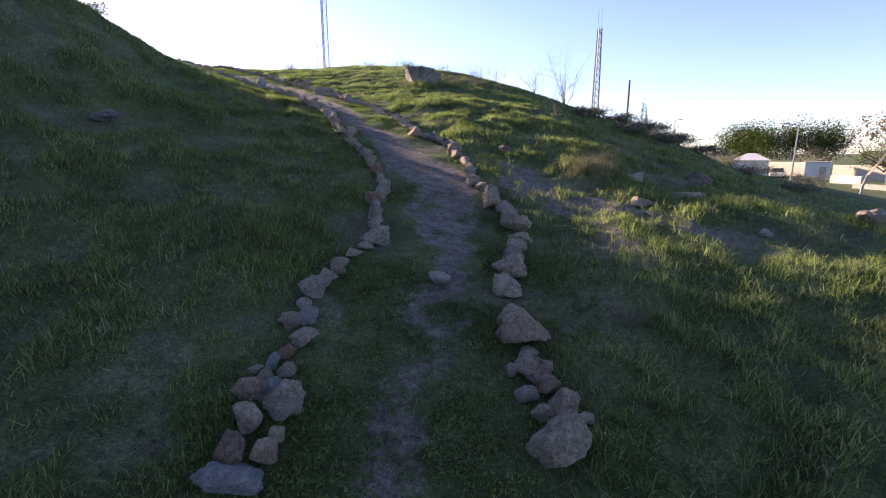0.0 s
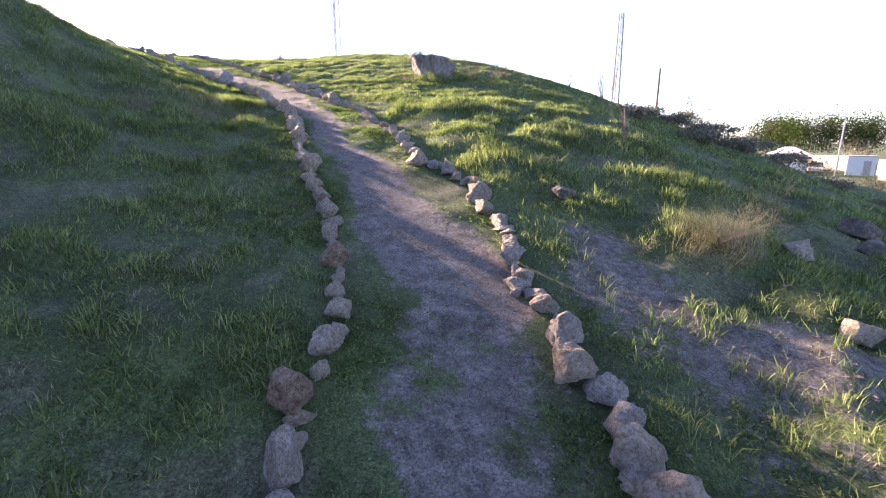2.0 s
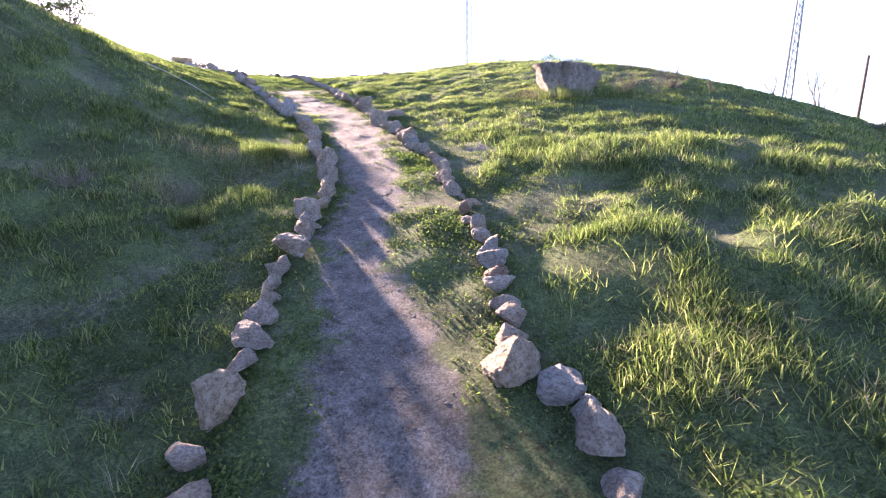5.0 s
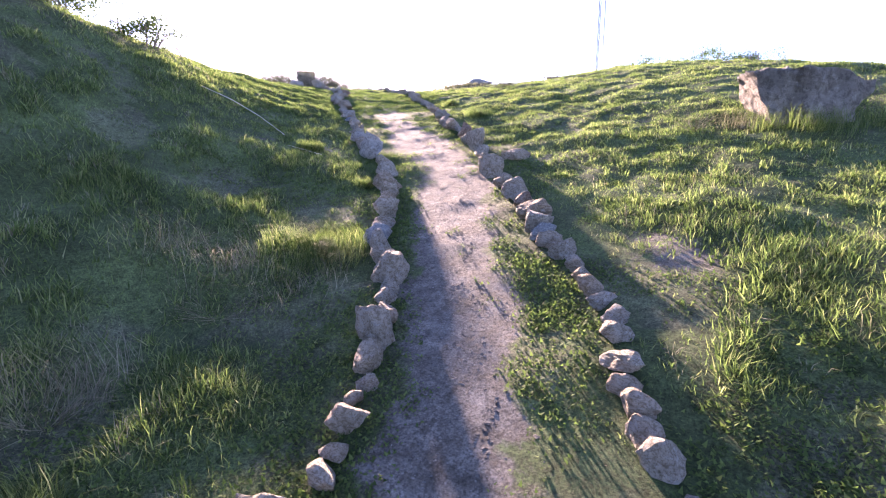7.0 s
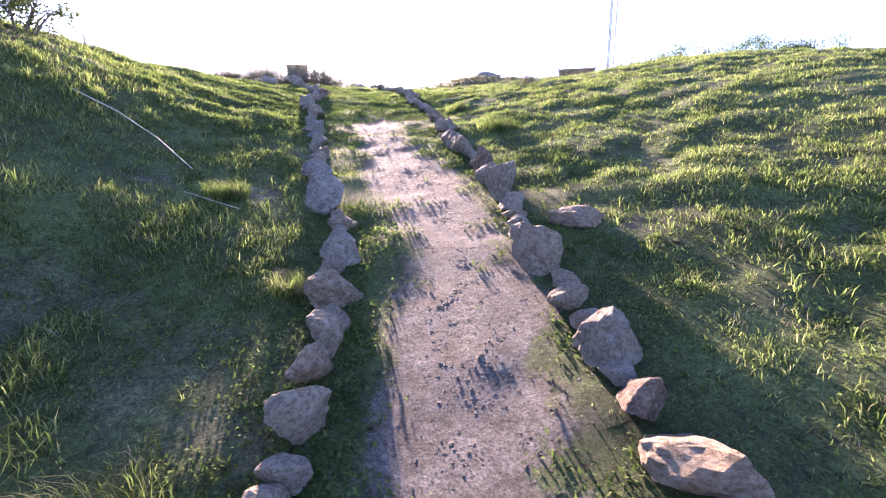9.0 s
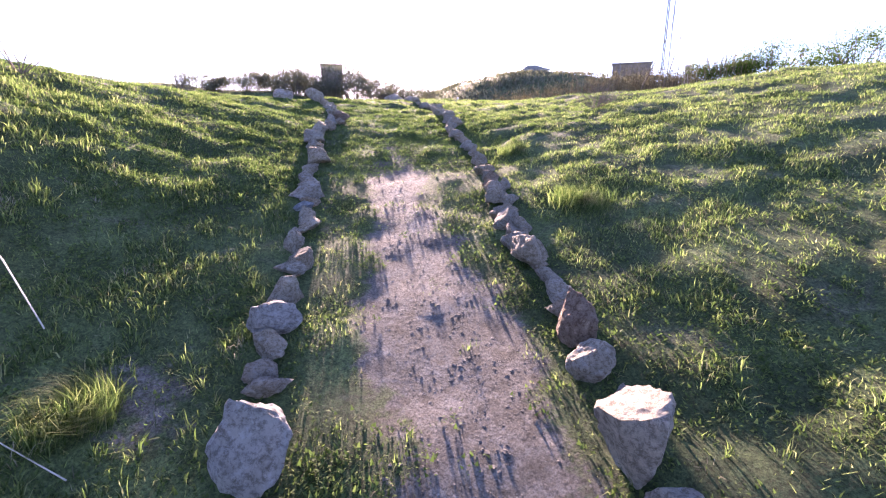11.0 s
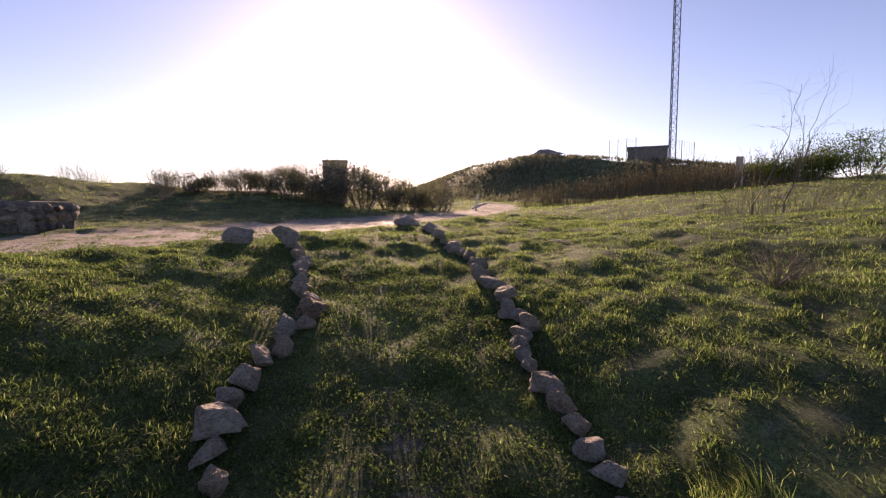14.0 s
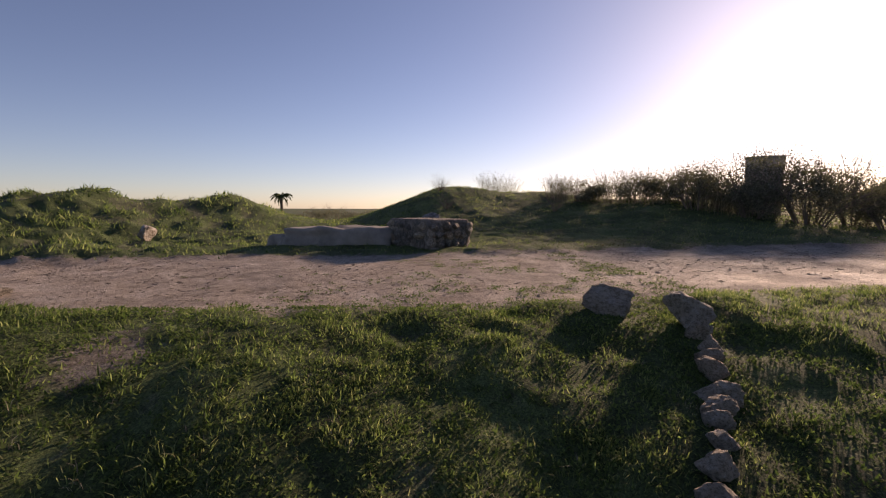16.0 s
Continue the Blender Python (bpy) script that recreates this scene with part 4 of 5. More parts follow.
# dry weeds and tufts beside the path
dead_bush(2.0, 6.55, 1.0, 0.35, "low tangle of dry grey stems in the grass", 101, 34, 2, STRAW, 0.004)
dead_bush(2.35, 6.8, 0.8, 0.4, "bleached dry weed stalks in the grass", 102, 20, 2, STRAW, 0.004)
dead_bush(2.27, 9.6, 0.5, 0.75, "tall brown dry thistle stalk", 103, 6, 3, TWIG, 0.008)
dead_bush(2.3, 8.4, 0.9, 0.3, "fallen dry stalks on the slope", 104, 22, 2, STRAW, 0.004)
dead_bush(1.35, 6.5, 0.7, 0.22, "flattened straw beside the path", 105, 24, 1, STRAW, 0.003)
dead_bush(1.25, 2.9, 0.5, 0.22, "grey dead weed in the shaded grass", 106, 20, 2, TWIG, 0.003)
dead_bush(3.9, 4.9, 0.9, 0.3, "bleached dry stalks on the sunny slope", 107, 24, 2, STRAW, 0.004)
dead_bush(3.3, 7.9, 0.3, 0.6, "single pale forked dry stalk", 108, 3, 2, STRAW, 0.007)
dead_bush(-3.4, 9.3, 1.0, 0.28, "grey dead weeds on the bank", 109, 34, 2, STRAW, 0.003)
dead_bush(-4.1, 9.0, 0.9, 0.3, "dry twiggy weeds on the bank", 110, 26, 2, TWIG, 0.003)
dead_bush(-6.14, 19.5, 1.1, 0.45, "dark low twiggy bush in the grass", 111, 40, 3, TWIG, 0.004)
dead_bush(-1.6, 14.6, 0.9, 0.35, "dry weeds at the foot of the boulder", 112, 26, 2, STRAW, 0.004)
dead_bush(0.9, 15.6, 0.6, 0.8, "sparse dry stalks on the crest", 113, 7, 3, TWIG, 0.005)
dead_bush(1.8, 15.9, 0.6, 0.7, "thin dry stalks on the crest", 114, 6, 3, TWIG, 0.005)
dead_bush(5.2, 20.5, 2.6, 2.0, "leafless grey bush on the crest", 115, 12, 4, TWIG, 0.012)
dead_bush(3.4, 18.0, 1.2, 0.9, "leafless twiggy bush on the crest", 116, 10, 3, TWIG, 0.008)
dead_bush(-9.65, 13.75, 0.9, 0.55, "sprawling leafless weed on the bank", 117, 8, 3, TWIG, 0.007)
straw_tuft(-3.6, 10.95, 1.1, 0.2, 2400, GRASS, "bright green grass tuft on the bank", 121, bend=(0.4, 1.6))
straw_tuft(-5.62, 12.84, 0.45, 0.18, 1300, GRASS, "bright green grass tuft on bare earth", 122)
dead_bush(-3.6, 10.2, 1.3, 0.3, "sprawling heap of long bleached straw on the bank", 118, 36, 1, STRAW, 0.003, up=0.45)
straw_tuft(-3.85, 10.45, 1.1, 0.3, 260, STRAW, "matted heap of long bleached straw beside the stones", 1291, bend=(0.5, 1.8))
straw_tuft(-3.35, 10.55, 0.9, 0.22, 200, STRAW, "flattened bleached straw beside the stones", 1292, bend=(0.5, 1.8))
straw_tuft(-4.3, 10.3, 0.9, 0.3, 160, STRAW, "long bleached straw leaning on the bank", 1293, bend=(0.5, 1.8))
straw_tuft(-3.55, 9.45, 0.8, 0.3, 260, STRAW, "grey straw among dead weeds on the bank", 1294, bend=(0.5, 1.8))
straw_tuft(-3.0, 9.05, 0.4, 0.2, 800, GRASS, "bright green grass tuft among dead weeds", 123)
straw_tuft(-6.1, 17.0, 0.5, 0.16, 800, GRASS, "bright green grass tuft beside the stones", 124)
straw_tuft(-4.9, 15.9, 0.7, 0.2, 1100, GRASS, "thick green grass tuft on the slope", 125)
straw_tuft(-4.3, 12.3, 0.3, 0.14, 600, GRASS, "green grass tuft beside the stones", 126)
dead_bush(0.35, 15.5, 1.1, 0.5, "dense brown dry weeds against the boulder", 119, 40, 3, TWIG, 0.004)
dead_bush(1.2, 16.0, 1.3, 0.55, "dark dry weeds along the crest", 120, 40, 3, TWIG, 0.004)
straw_tuft(-0.45, 14.7, 0.9, 0.34, 520, GRASS, "thick grass growing against the boulder", 1295)
straw_tuft(0.15, 14.95, 0.9, 0.34, 420, GRASS, "long grass growing against the boulder", 1296)
straw_tuft(-0.9, 14.75, 0.6, 0.3, 260, GRASS, "long grass at the corner of the boulder", 1297)
straw_tuft(-1.15, 14.85, 0.7, 0.35, 300, STRAW, "pale dry grass at the foot of the boulder", 129)
straw_tuft(2.0, 6.6, 1.0, 0.34, 900, STRAW, "tuft of pale dry grass on the slope", 127, bend=(0.6, 2.2))
straw_tuft(2.1, 6.9, 1.1, 0.2, 500, GRASS, "thick green grass tuft among dry stalks", 128)

# the left bank's crest
for k, (x, y, w, h) in enumerate(((-9.6, 12.0, 1.3, 0.5), (-9.2, 12.9, 1.2, 0.45), (-8.9, 11.1, 1.2, 0.45), (-9.9, 11.0, 1.4, 0.55), (-9.3, 10.1, 1.3, 0.5), (-8.5, 9.3, 1.2, 0.45), (-8.0, 8.2, 1.1, 0.4), (-7.4, 7.0, 1.0, 0.4), (-6.9, 6.0, 1.0, 0.35))):
    shrub(x, y, w * 1.35, h * 1.35, SHRUB, "low leafy weeds on the top of the bank", 130 + k, 1600, 0.05)

# beyond the road
for k, (x, y, w, h) in enumerate(((-19.0, 23.6, 2.4, 1.4), (-17.5, 25.3, 2.4, 1.9), (-17.0, 26.9, 2.4, 1.7), (-15.9, 27.4, 2.2, 1.3), (-20.8, 23.0, 2.4, 0.95), (-18.4, 28.2, 2.6, 1.4), (-21.9, 21.8, 1.8, 0.8), (-18.2, 24.4, 2.0, 1.2), (-19.6, 24.9, 2.2, 1.2), (-18.9, 25.2, 2.4, 2.0), (-18.2, 25.9, 2.2, 2.0), (-18.5, 27.4, 2.2, 1.9), (-17.6, 28.6, 2.4, 1.3), (-20.4, 24.3, 2.2, 1.15))):
    shrub(x, y, w, h, GREY_SHRUB, "dense dark grey-green shrub beyond the dirt road", 1400 + k, 5600, 0.053)
for k, (x, y) in enumerate(((-30.7, 9.8), (-31.8, 10.8), (-35.4, 11.5), (-34.2, 12.8), (-31.4, 14.1), (-33.4, 15.2), (-31.1, 26.9), (-30.1, 24.5))):
    shrub(x, y, 2.8, 0.7 + 0.12 * (k % 4), GREY_SHRUB, "low hazy shrub on the plain beyond the mounds", 1450 + k, 1800, 0.07)
for k, (x, y, w, h) in enumerate(((-19.2, 24.2, 2.0, 1.55), (-20.6, 23.2, 1.6, 1.2), (-21.6, 22.6, 1.4, 1.1), (-23.0, 21.4, 1.0, 0.9), (-27.0, 20.2, 1.8, 1.0))):
    reed_clump(x, y, w * 1.2, h * 0.9, 300, STRAW, "tall pale dry grass with feathery heads", 150 + k, 0.007, lean=0.5)
for k, (x, y, w, h) in enumerate(((-21.0, 20.6, 0.9, 0.6), (-22.4, 17.6, 0.8, 0.5), (-25.2, 17.6, 1.0, 0.5))):
    dead_bush(x, y, w, h, "brown twiggy bush on the grass mound", 160 + k, 26, 3, TWIG, 0.006)
for k, (x, y) in enumerate(((-15.2, 33.5), (-13.8, 33.0), (-12.4, 33.6), (-11.2, 33.2), (-10.0, 33.8), (-8.8, 33.4), (-7.6, 33.2), (-9.4, 35.4), (-6.4, 33.0))):
    reed_clump(x, y, 2.2, 1.0 + 0.13 * (k % 5), 170, BROWN_REED, "dense brown dry reeds beside the meadow", 170 + k, 0.012)
for k, (x, y, w, h) in enumerate(((-6.4, 33.2, 2.6, 1.2), (-4.8, 33.2, 3.0, 1.7), (-2.6, 34.0, 3.2, 2.0), (-0.4, 33.2, 3.0, 1.7))):
    shrub(x, y, w, h, BRIGHT_SHRUB, "broad fresh green shrub on the slope", 190 + k, 8500, 0.06)


def sapling(x, y, tall, label, seed):
    rng = np.random.default_rng(seed)
    ob = thing("bare_sapling", spot(x, y), label, "tree")
    segs, _ = branching(rng, (0, 0, -0.05), (0.05, 0.02, 1), tall * 0.8, 0.015, 3, 0.5, 0, (3, 4), 5)
    part_mesh("branchwork", prisms("branchwork", segs, TWIG), ob)
    return ob


sapling(-6.68, 23.8, 1.75, "tall leafless sapling with thin forked twigs", 201)
sapling(-6.28, 24.0, 1.5, "thin leafless sapling in the meadow", 202)
reed_clump(-6.6, 24.0, 2.4, 0.7, 90, BROWN_REED, "brown dry stalks round the saplings", 203, 0.006, lean=0.6)


def tree(x, y, tall, crown_wide, crown_low, mat, label, seed, leaves=5000, leaf=0.22, trunk=0.22, bark=BARK, name="pine_tree", clumps=16):
    rng = np.random.default_rng(seed)
    ob = thing(name, spot(x, y), label, "tree")
    segs, tips = branching(rng, (0, 0, -0.2), (0.06, 0.03, 1), crown_low + 0.3 * (tall - crown_low), trunk, 0, bits=5)
    top = tips[-1]
    for _ in range(9):
        a = rng.uniform(0, 6.28)
        s, _ = branching(rng, top - np.array([0, 0, rng.uniform(0, 1.0)]), (math.cos(a), math.sin(a), 0.6), crown_wide * 0.4, trunk * 0.45, 2, 0.5)
        segs += s
    part_mesh("trunk", prisms("trunk", segs, bark), ob, "brown trunk and limbs")
    if leaves:
        p = crown_places(rng, leaves, crown_wide, crown_wide, tall - crown_low, clumps) + np.array([0, 0, crown_low])
        part_mesh("crown", leaf_cloud("crown", p, rng.uniform(0.6, 1.4, leaves) * leaf, mat, rng), ob)
    return ob


def off(az, d):
    """Place d metres away, az degrees to the right of the view at the start."""
    return d * math.sin(radians(az)), d * math.cos(radians(az))


for k, (az, d, tall, wide) in enumerate(((31.8, 108, 10.6, 9), (34.4, 104, 11.6, 10), (37.2, 108, 11.2, 9), (39.2, 112, 10.6, 8), (33.0, 116, 10.4, 9))):
    tree(*off(az, d), tall, wide, 2.2, PINE, "round-crowned dark green pine tree behind the wall", 210 + k, 7500, 0.3, clumps=34)
for k, (az, d) in enumerate(((29.2, 92), (30.4, 88), (27.8, 95), (38.2, 96))):
    tree(*off(az, d), 5.2, 5.5, 1.0, GREY_SHRUB, "bare brownish tree with fine twigs near the houses", 220 + k, 1500, 0.12, 0.12, PALE_BARK, "bare_tree")
tree(*off(43.6, 64), 6.0, 6.5, 1.2, BRIGHT_SHRUB, "green olive tree beside the car park", 226, 3500, 0.18, 0.16, BARK, "olive_tree")
tree(*off(42.0, 41), 6.0, 2.6, 3.4, BROWN_REED, "slim street tree with sparse brown leaves", 227, 420, 0.2, 0.1, PALE_BARK, "street_tree", 12)
tree(11.0, 26.2, 2.75, 0.45, 0.6, SHRUB, "small dark cypress sapling on the ridge", 228, 500, 0.07, 0.02, BARK, "cypress", 9)
tree(*off(24.2, 100), 4.4, 1.3, 0.2, SHRUB, "dark slender cypress in the distance", 229, 600, 0.2, 0.06, BARK, "cypress", 9)
for k, (az, d, w, h) in enumerate(((24.5, 30, 2.6, 1.8), (23.2, 29, 2.4, 1.6), (26.5, 33, 2.6, 1.6), (20.5, 28, 2.2, 1.0), (21.8, 27, 2.4, 1.2), (28.5, 36, 2.6, 1.5), (31, 38, 2.6, 1.3), (34, 36, 2.8, 1.2), (38, 33, 2.6, 1.0), (17, 17, 1.6, 0.45), (20, 18, 1.6, 0.5), (23, 18, 1.8, 0.55), (26, 19, 1.8, 0.55), (21, 15, 1.5, 0.4), (25, 16, 1.6, 0.45), (29, 18, 1.7, 0.5), (33, 19, 1.8, 0.55), (37, 20, 1.8, 0.5), (16, 14.5, 1.2, 0.35))):
    shrub(*off(az, d), w, h, GREY_SHRUB, "dark dry shrub on the falling slope", 230 + k, 1800, 0.07)


def palm(x, y, tall, seed):
    rng = np.random.default_rng(seed)
    ob = thing("palm_tree", spot(x, y), "distant palm tree with a ragged crown", "tree")
    part("trunk", rod_bm((0, 0, -0.2), (0, 0, tall), 0.28, 0.2, sides=8), BARK, ob)
    segs = []
    for k in range(26):
        a, e = 6.28 * k / 26 + rng.normal(0, 0.1), rng.uniform(-0.4, 1.1)
        p = np.array([0, 0, tall])
        for i in range(4):
            q = p + 0.5 * np.array([math.cos(a) * math.cos(e), math.sin(a) * math.cos(e), math.sin(e)])
            segs.append((*p, *q, 0.16 - 0.03 * i, 0.13 - 0.03 * i))
            p, e = q, e - 0.45
    part_mesh("frond", prisms("frond", segs, SHRUB), ob, "drooping dark green fronds")
    return ob


palm(*(-7.9 - 78 * math.sin(radians(104)), 16.2 + 78 * math.cos(radians(104))), 6.0, 241)
palm(*(-7.9 - 60 * math.sin(radians(121.5)), 16.2 + 60 * math.cos(radians(121.5))), 3.5, 242)


# ---- ruin, blocks and huts beyond the road ----
def crest_boulder(m):
    """A tilted limestone bed: steep broken face at one end, flat top that dips to the other."""
    bm = bmesh.new()
    bmesh.ops.create_cube(bm, size=1.0)
    bmesh.ops.subdivide_edges(bm, edges=bm.edges[:], cuts=15, use_grid_fill=True)
    for v in bm.verts:
        p = v.co.copy()
        u = p.x + 0.5
        tall = 0.78 - 0.34 * max(0.0, u - 0.35) ** 1.2
        x = -0.95 + 1.95 * u + 0.42 * (0.5 - p.z) * (1 if u < 0.5 else -0.5)
        q = Vector((x, p.y * (1.15 - 0.3 * abs(p.x)), (p.z + 0.5) * tall))
        q += Vector((noise.noise(q * 2.1), noise.noise(q * 2.1 + Vector((9, 0, 0))), 0.6 * noise.noise(q * 2.6 + Vector((0, 9, 0))))) * 0.16
        q += Vector((noise.noise(q * 8), noise.noise(q * 8 + Vector((9, 0, 0))), noise.noise(q * 8 + Vector((0, 9, 0))))) * 0.05
        v.co = q
    me = bpy.data.meshes.new("boulder")
    bm.to_mesh(me)
    bm.free()
    me.materials.append(BOULDER)
    ob = new("boulder", me)
    ob.matrix_world = m
    return tagged(ob, "big grey flat-topped boulder on the grassy crest", "boulder")


crest_boulder(spot(-0.68, 15.35, 12, 0.12) @ Matrix.Diagonal((0.57, 0.7, 0.76, 1)))


def worn_block(name, size, seed, mat, label, m, category):
    """A weathered slab: a rounded box with an uneven skin."""
    bm = bmesh.new()
    bmesh.ops.create_cube(bm, size=1.0)
    bmesh.ops.subdivide_edges(bm, edges=bm.edges[:], cuts=9, use_grid_fill=True)
    for v in bm.verts:
        p = v.co.copy()
        q = p / max((abs(p.x) ** 8 + abs(p.y) ** 8 + abs(p.z) ** 8) ** 0.125, 1e-6) * 0.5 if max(map(abs, p)) > 0.49 else p
        q = Vector((q.x * size[0], q.y * size[1], (q.z + 0.5) * size[2]))
        n = noise.noise(q * 2.3 + Vector((seed, 0, 0))) * 0.2 + noise.noise(q * 6 + Vector((0, seed, 0))) * 0.09
        v.co = q + (q - Vector((0, 0, size[2] / 2))).normalized() * n
    me = bpy.data.meshes.new(name)
    bm.to_mesh(me)
    bm.free()
    me.polygons.foreach_set("use_smooth", [True] * len(me.polygons))
    me.materials.append(mat)
    ob = new(name, me)
    ob.matrix_world = m
    return tagged(ob, label, category)


worn_block("ruined_wall", (2.3, 1.0, 0.42), 3, CONCRETE, "long low weathered grey slab of a ruined wall", spot(-17.7, 14.9, 82, 0.08), "ruin")
worn_block("ruined_wall", (0.7, 0.6, 0.28), 5, CONCRETE, "broken dark end of a ruined wall", spot(-18.0, 13.75, 60, 0.06), "ruin")
ruin = thing("rubble_wall", spot(-17.05, 16.7, 35) @ Matrix.Diagonal((0.82, 0.82, 0.92, 1)), "squat ruined block of rough rubble masonry with a flat top", "ruin")
core = bmesh.new()
add_box(core, -0.85, -0.55, -0.1, 0.85, 0.55, 0.56, bevel=0.05)
part("mortar", core, BOULDER, ruin, "grey crumbling mortar core")
RUBBLE = [rock_mesh("rubble", 300 + k, STONE if k % 3 == 0 else BOULDER, 3, 0.8, 10) for k in range(6)]
for course in range(3):
    for k in range(7):
        for side, n in ((-0.55, 7), (0.55, 7)):
            ob = new("rubble", laid.choice(RUBBLE))
            ob.parent = ruin
            ob.matrix_local = pose(-0.74 + 0.25 * k + laid.uniform(-0.04, 0.04), side, 0.18 * course - 0.02 + laid.uniform(-0.05, 0.06), laid.uniform(-9, 9), laid.uniform(-9, 9), laid.uniform(0, 360)) @ Matrix.Diagonal((laid.uniform(0.16, 0.34), laid.uniform(0.16, 0.3), laid.uniform(0.15, 0.27), 1))
    for k in range(4):
        for end in (-0.85, 0.85):
            ob = new("rubble", laid.choice(RUBBLE))
            ob.parent = ruin
            ob.matrix_local = pose(end, -0.38 + 0.25 * k, 0.18 * course - 0.02, laid.uniform(-9, 9), laid.uniform(-9, 9), laid.uniform(0, 360)) @ Matrix.Diagonal((laid.uniform(0.16, 0.34), laid.uniform(0.16, 0.3), laid.uniform(0.15, 0.27), 1))
boulder(-18.6, 10.6, (0.6, 0.4, 0.42), "pale cut stone block on the grass verge", 310, 20, STONE)
boulder(-12.9, 12.1, (0.4, 0.3, 0.12), "flat dark stone lying on the dirt road", 311, 20)
boulder(-20.4, 17.0, (0.6, 0.5, 0.5), "stone stump at the foot of the mound", 312, 20)
boulder(-31.5, 67.5, (4.2, 2.5, 1.4), "flat rock outcrop on the far hilltop", 313, 20)

hut = thing("block_hut", spot(-20.0, 26.2, 48), "small square brown blockwork hut behind shrubs", "hut")
part("wall", box_bm(-0.43, -0.43, -0.2, 0.43, 0.43, 1.5), RUSTY_HUT, hut)
part("roof", box_bm(-0.46, -0.46, 1.5, 0.46, 0.46, 1.56), CONCRETE, hut, "thin concrete roof slab")

pump = thing("utility_hut", spot(-20.5, 70.0, 16), "low dark utility hut on the far ridge", "hut")
part("wall", box_bm(-2.0, -1.6, -0.5, 2.0, 1.6, 1.35), DARK_BLOCK, pump)
part("roof", box_bm(-2.1, -1.7, 1.35, 2.1, 1.7, 1.47), CONCRETE, pump, "flat concrete roof")


def wire_fence(name, a, b, tall, label, gap=1.5, mat=STEEL):
    a, b = Vector(a), Vector(b)
    n = max(2, int((b - a).length / gap))
    ob = thing(name, Matrix.Translation((a.x, a.y, float(height(a.x, a.y)))), label, "fence")
    z0 = float(height(a.x, a.y))
    for k in range(n + 1):
        p = a.lerp(b, k / n)
        z = float(height(p.x, p.y)) - z0
        part("post", rod_bm((p.x - a.x, p.y - a.y, z - 0.2), (p.x - a.x, p.y - a.y, z + tall), 0.035, sides=5), mat, ob)
    segs = []
    way = b - a
    z1 = float(height(b.x, b.y)) - z0
    for k in range(9):
        h = tall * (k + 0.5) / 9
        segs.append((0, 0, h, way.x, way.y, z1 + h, 0.008, 0.008))
    for k in range(n * 5):
        f = k / (n * 5)
        segs.append((way.x * f, way.y * f, z1 * f, way.x * f, way.y * f, z1 * f + tall, 0.007, 0.007))
    part_mesh("wire_mesh", prisms("wire_mesh", segs, mat), ob, "thin steel wire mesh")
    return ob


wire_fence("wire_fence", (-24.5, 69.5, 0), (-21.0, 67.5, 0), 2.3, "galvanised wire fence beside the utility hut", 1.2)
wire_fence("wire_fence", (-18.0, 69.0, 0), (-16.0, 71.0, 0), 2.3, "galvanised wire fence round the mast yard", 1.2)
post = thing("fence_post", spot(-8.2, 36.5), "dark square timber post in the reeds", "post")
part("shaft", box_bm(-0.12, -0.12, -0.2, 0.12, 0.12, 1.4, bevel=0.02), RUSTY_HUT, post)
barrier = thing("road_barrier", spot(-15.9, 29.9, -30), "white painted pole barrier lying beside the track", "barrier")
part("arm", rod_bm((-0.8, 0, 0.1), (0.45, 0, 0.3), 0.045, sides=8), WHITE_PAINT, barrier)
part("upright", rod_bm((-0.5, 0, -0.1), (-0.34, 0, 0.66), 0.045, sides=8), WHITE_PAINT, barrier)

stick = new("dry_branch", prisms("dry_branch", [(-6.17, 12.92, 3.42, -6.6, 12.9, 3.67, 0.004, 0.005), (-6.6, 12.9, 3.67, -7.05, 12.83, 3.9, 0.005, 0.006), (-7.05, 12.83, 3.9, -7.5, 12.7, 4.1, 0.006, 0.005)], BLEACHED))
tagged(stick, "long bleached branch lying on the grass bank", "branch")
twig = new("dry_branch", prisms("dry_branch", [(-5.35, 12.75, float(height(-5.35, 12.75)) + 0.03, -5.75, 12.6, float(height(-5.75, 12.6)) + 0.05, 0.003, 0.002)], BLEACHED))
tagged(twig, "short bleached twig on bare earth", "branch")


# ---- masts, lamps and the town ----
def mast(x, y, tall, wide, label, bay=1.6, taper=1.0, thick=1.0):
    """Three-legged lattice mast: legs, rungs and zigzag braces."""
    ob = thing("lattice_mast", spot(x, y), label, "mast")
    feet = [Vector((wide / 1.73 * math.cos(6.283 * k / 3), wide / 1.73 * math.sin(6.283 * k / 3), 0)) for k in range(3)]
    for f in feet:
        part("leg", rod_bm((f.x, f.y, -0.5), (f.x * taper, f.y * taper, tall), 0.13 * thick, 0.1 * thick, sides=5), STEEL, ob)
    segs = []
    n = int(tall / bay)
    for i in range(n):
        for k in range(3):
            s0, s1 = 1 + (taper - 1) * i / n, 1 + (taper - 1) * (i + 1) / n
            a, b = feet[k] * s0, feet[(k + 1) % 3] * s1
            segs.append((a.x, a.y, i * tall / n, b.x, b.y, (i + 1) * tall / n, 0.06 * thick, 0.06 * thick))
            c = feet[(k + 1) % 3] * s0
            segs.append((a.x, a.y, i * tall / n, c.x, c.y, i * tall / n, 0.035, 0.035))
    part_mesh("bracing", prisms("bracing", segs, STEEL), ob, "zigzag steel braces")
    return ob


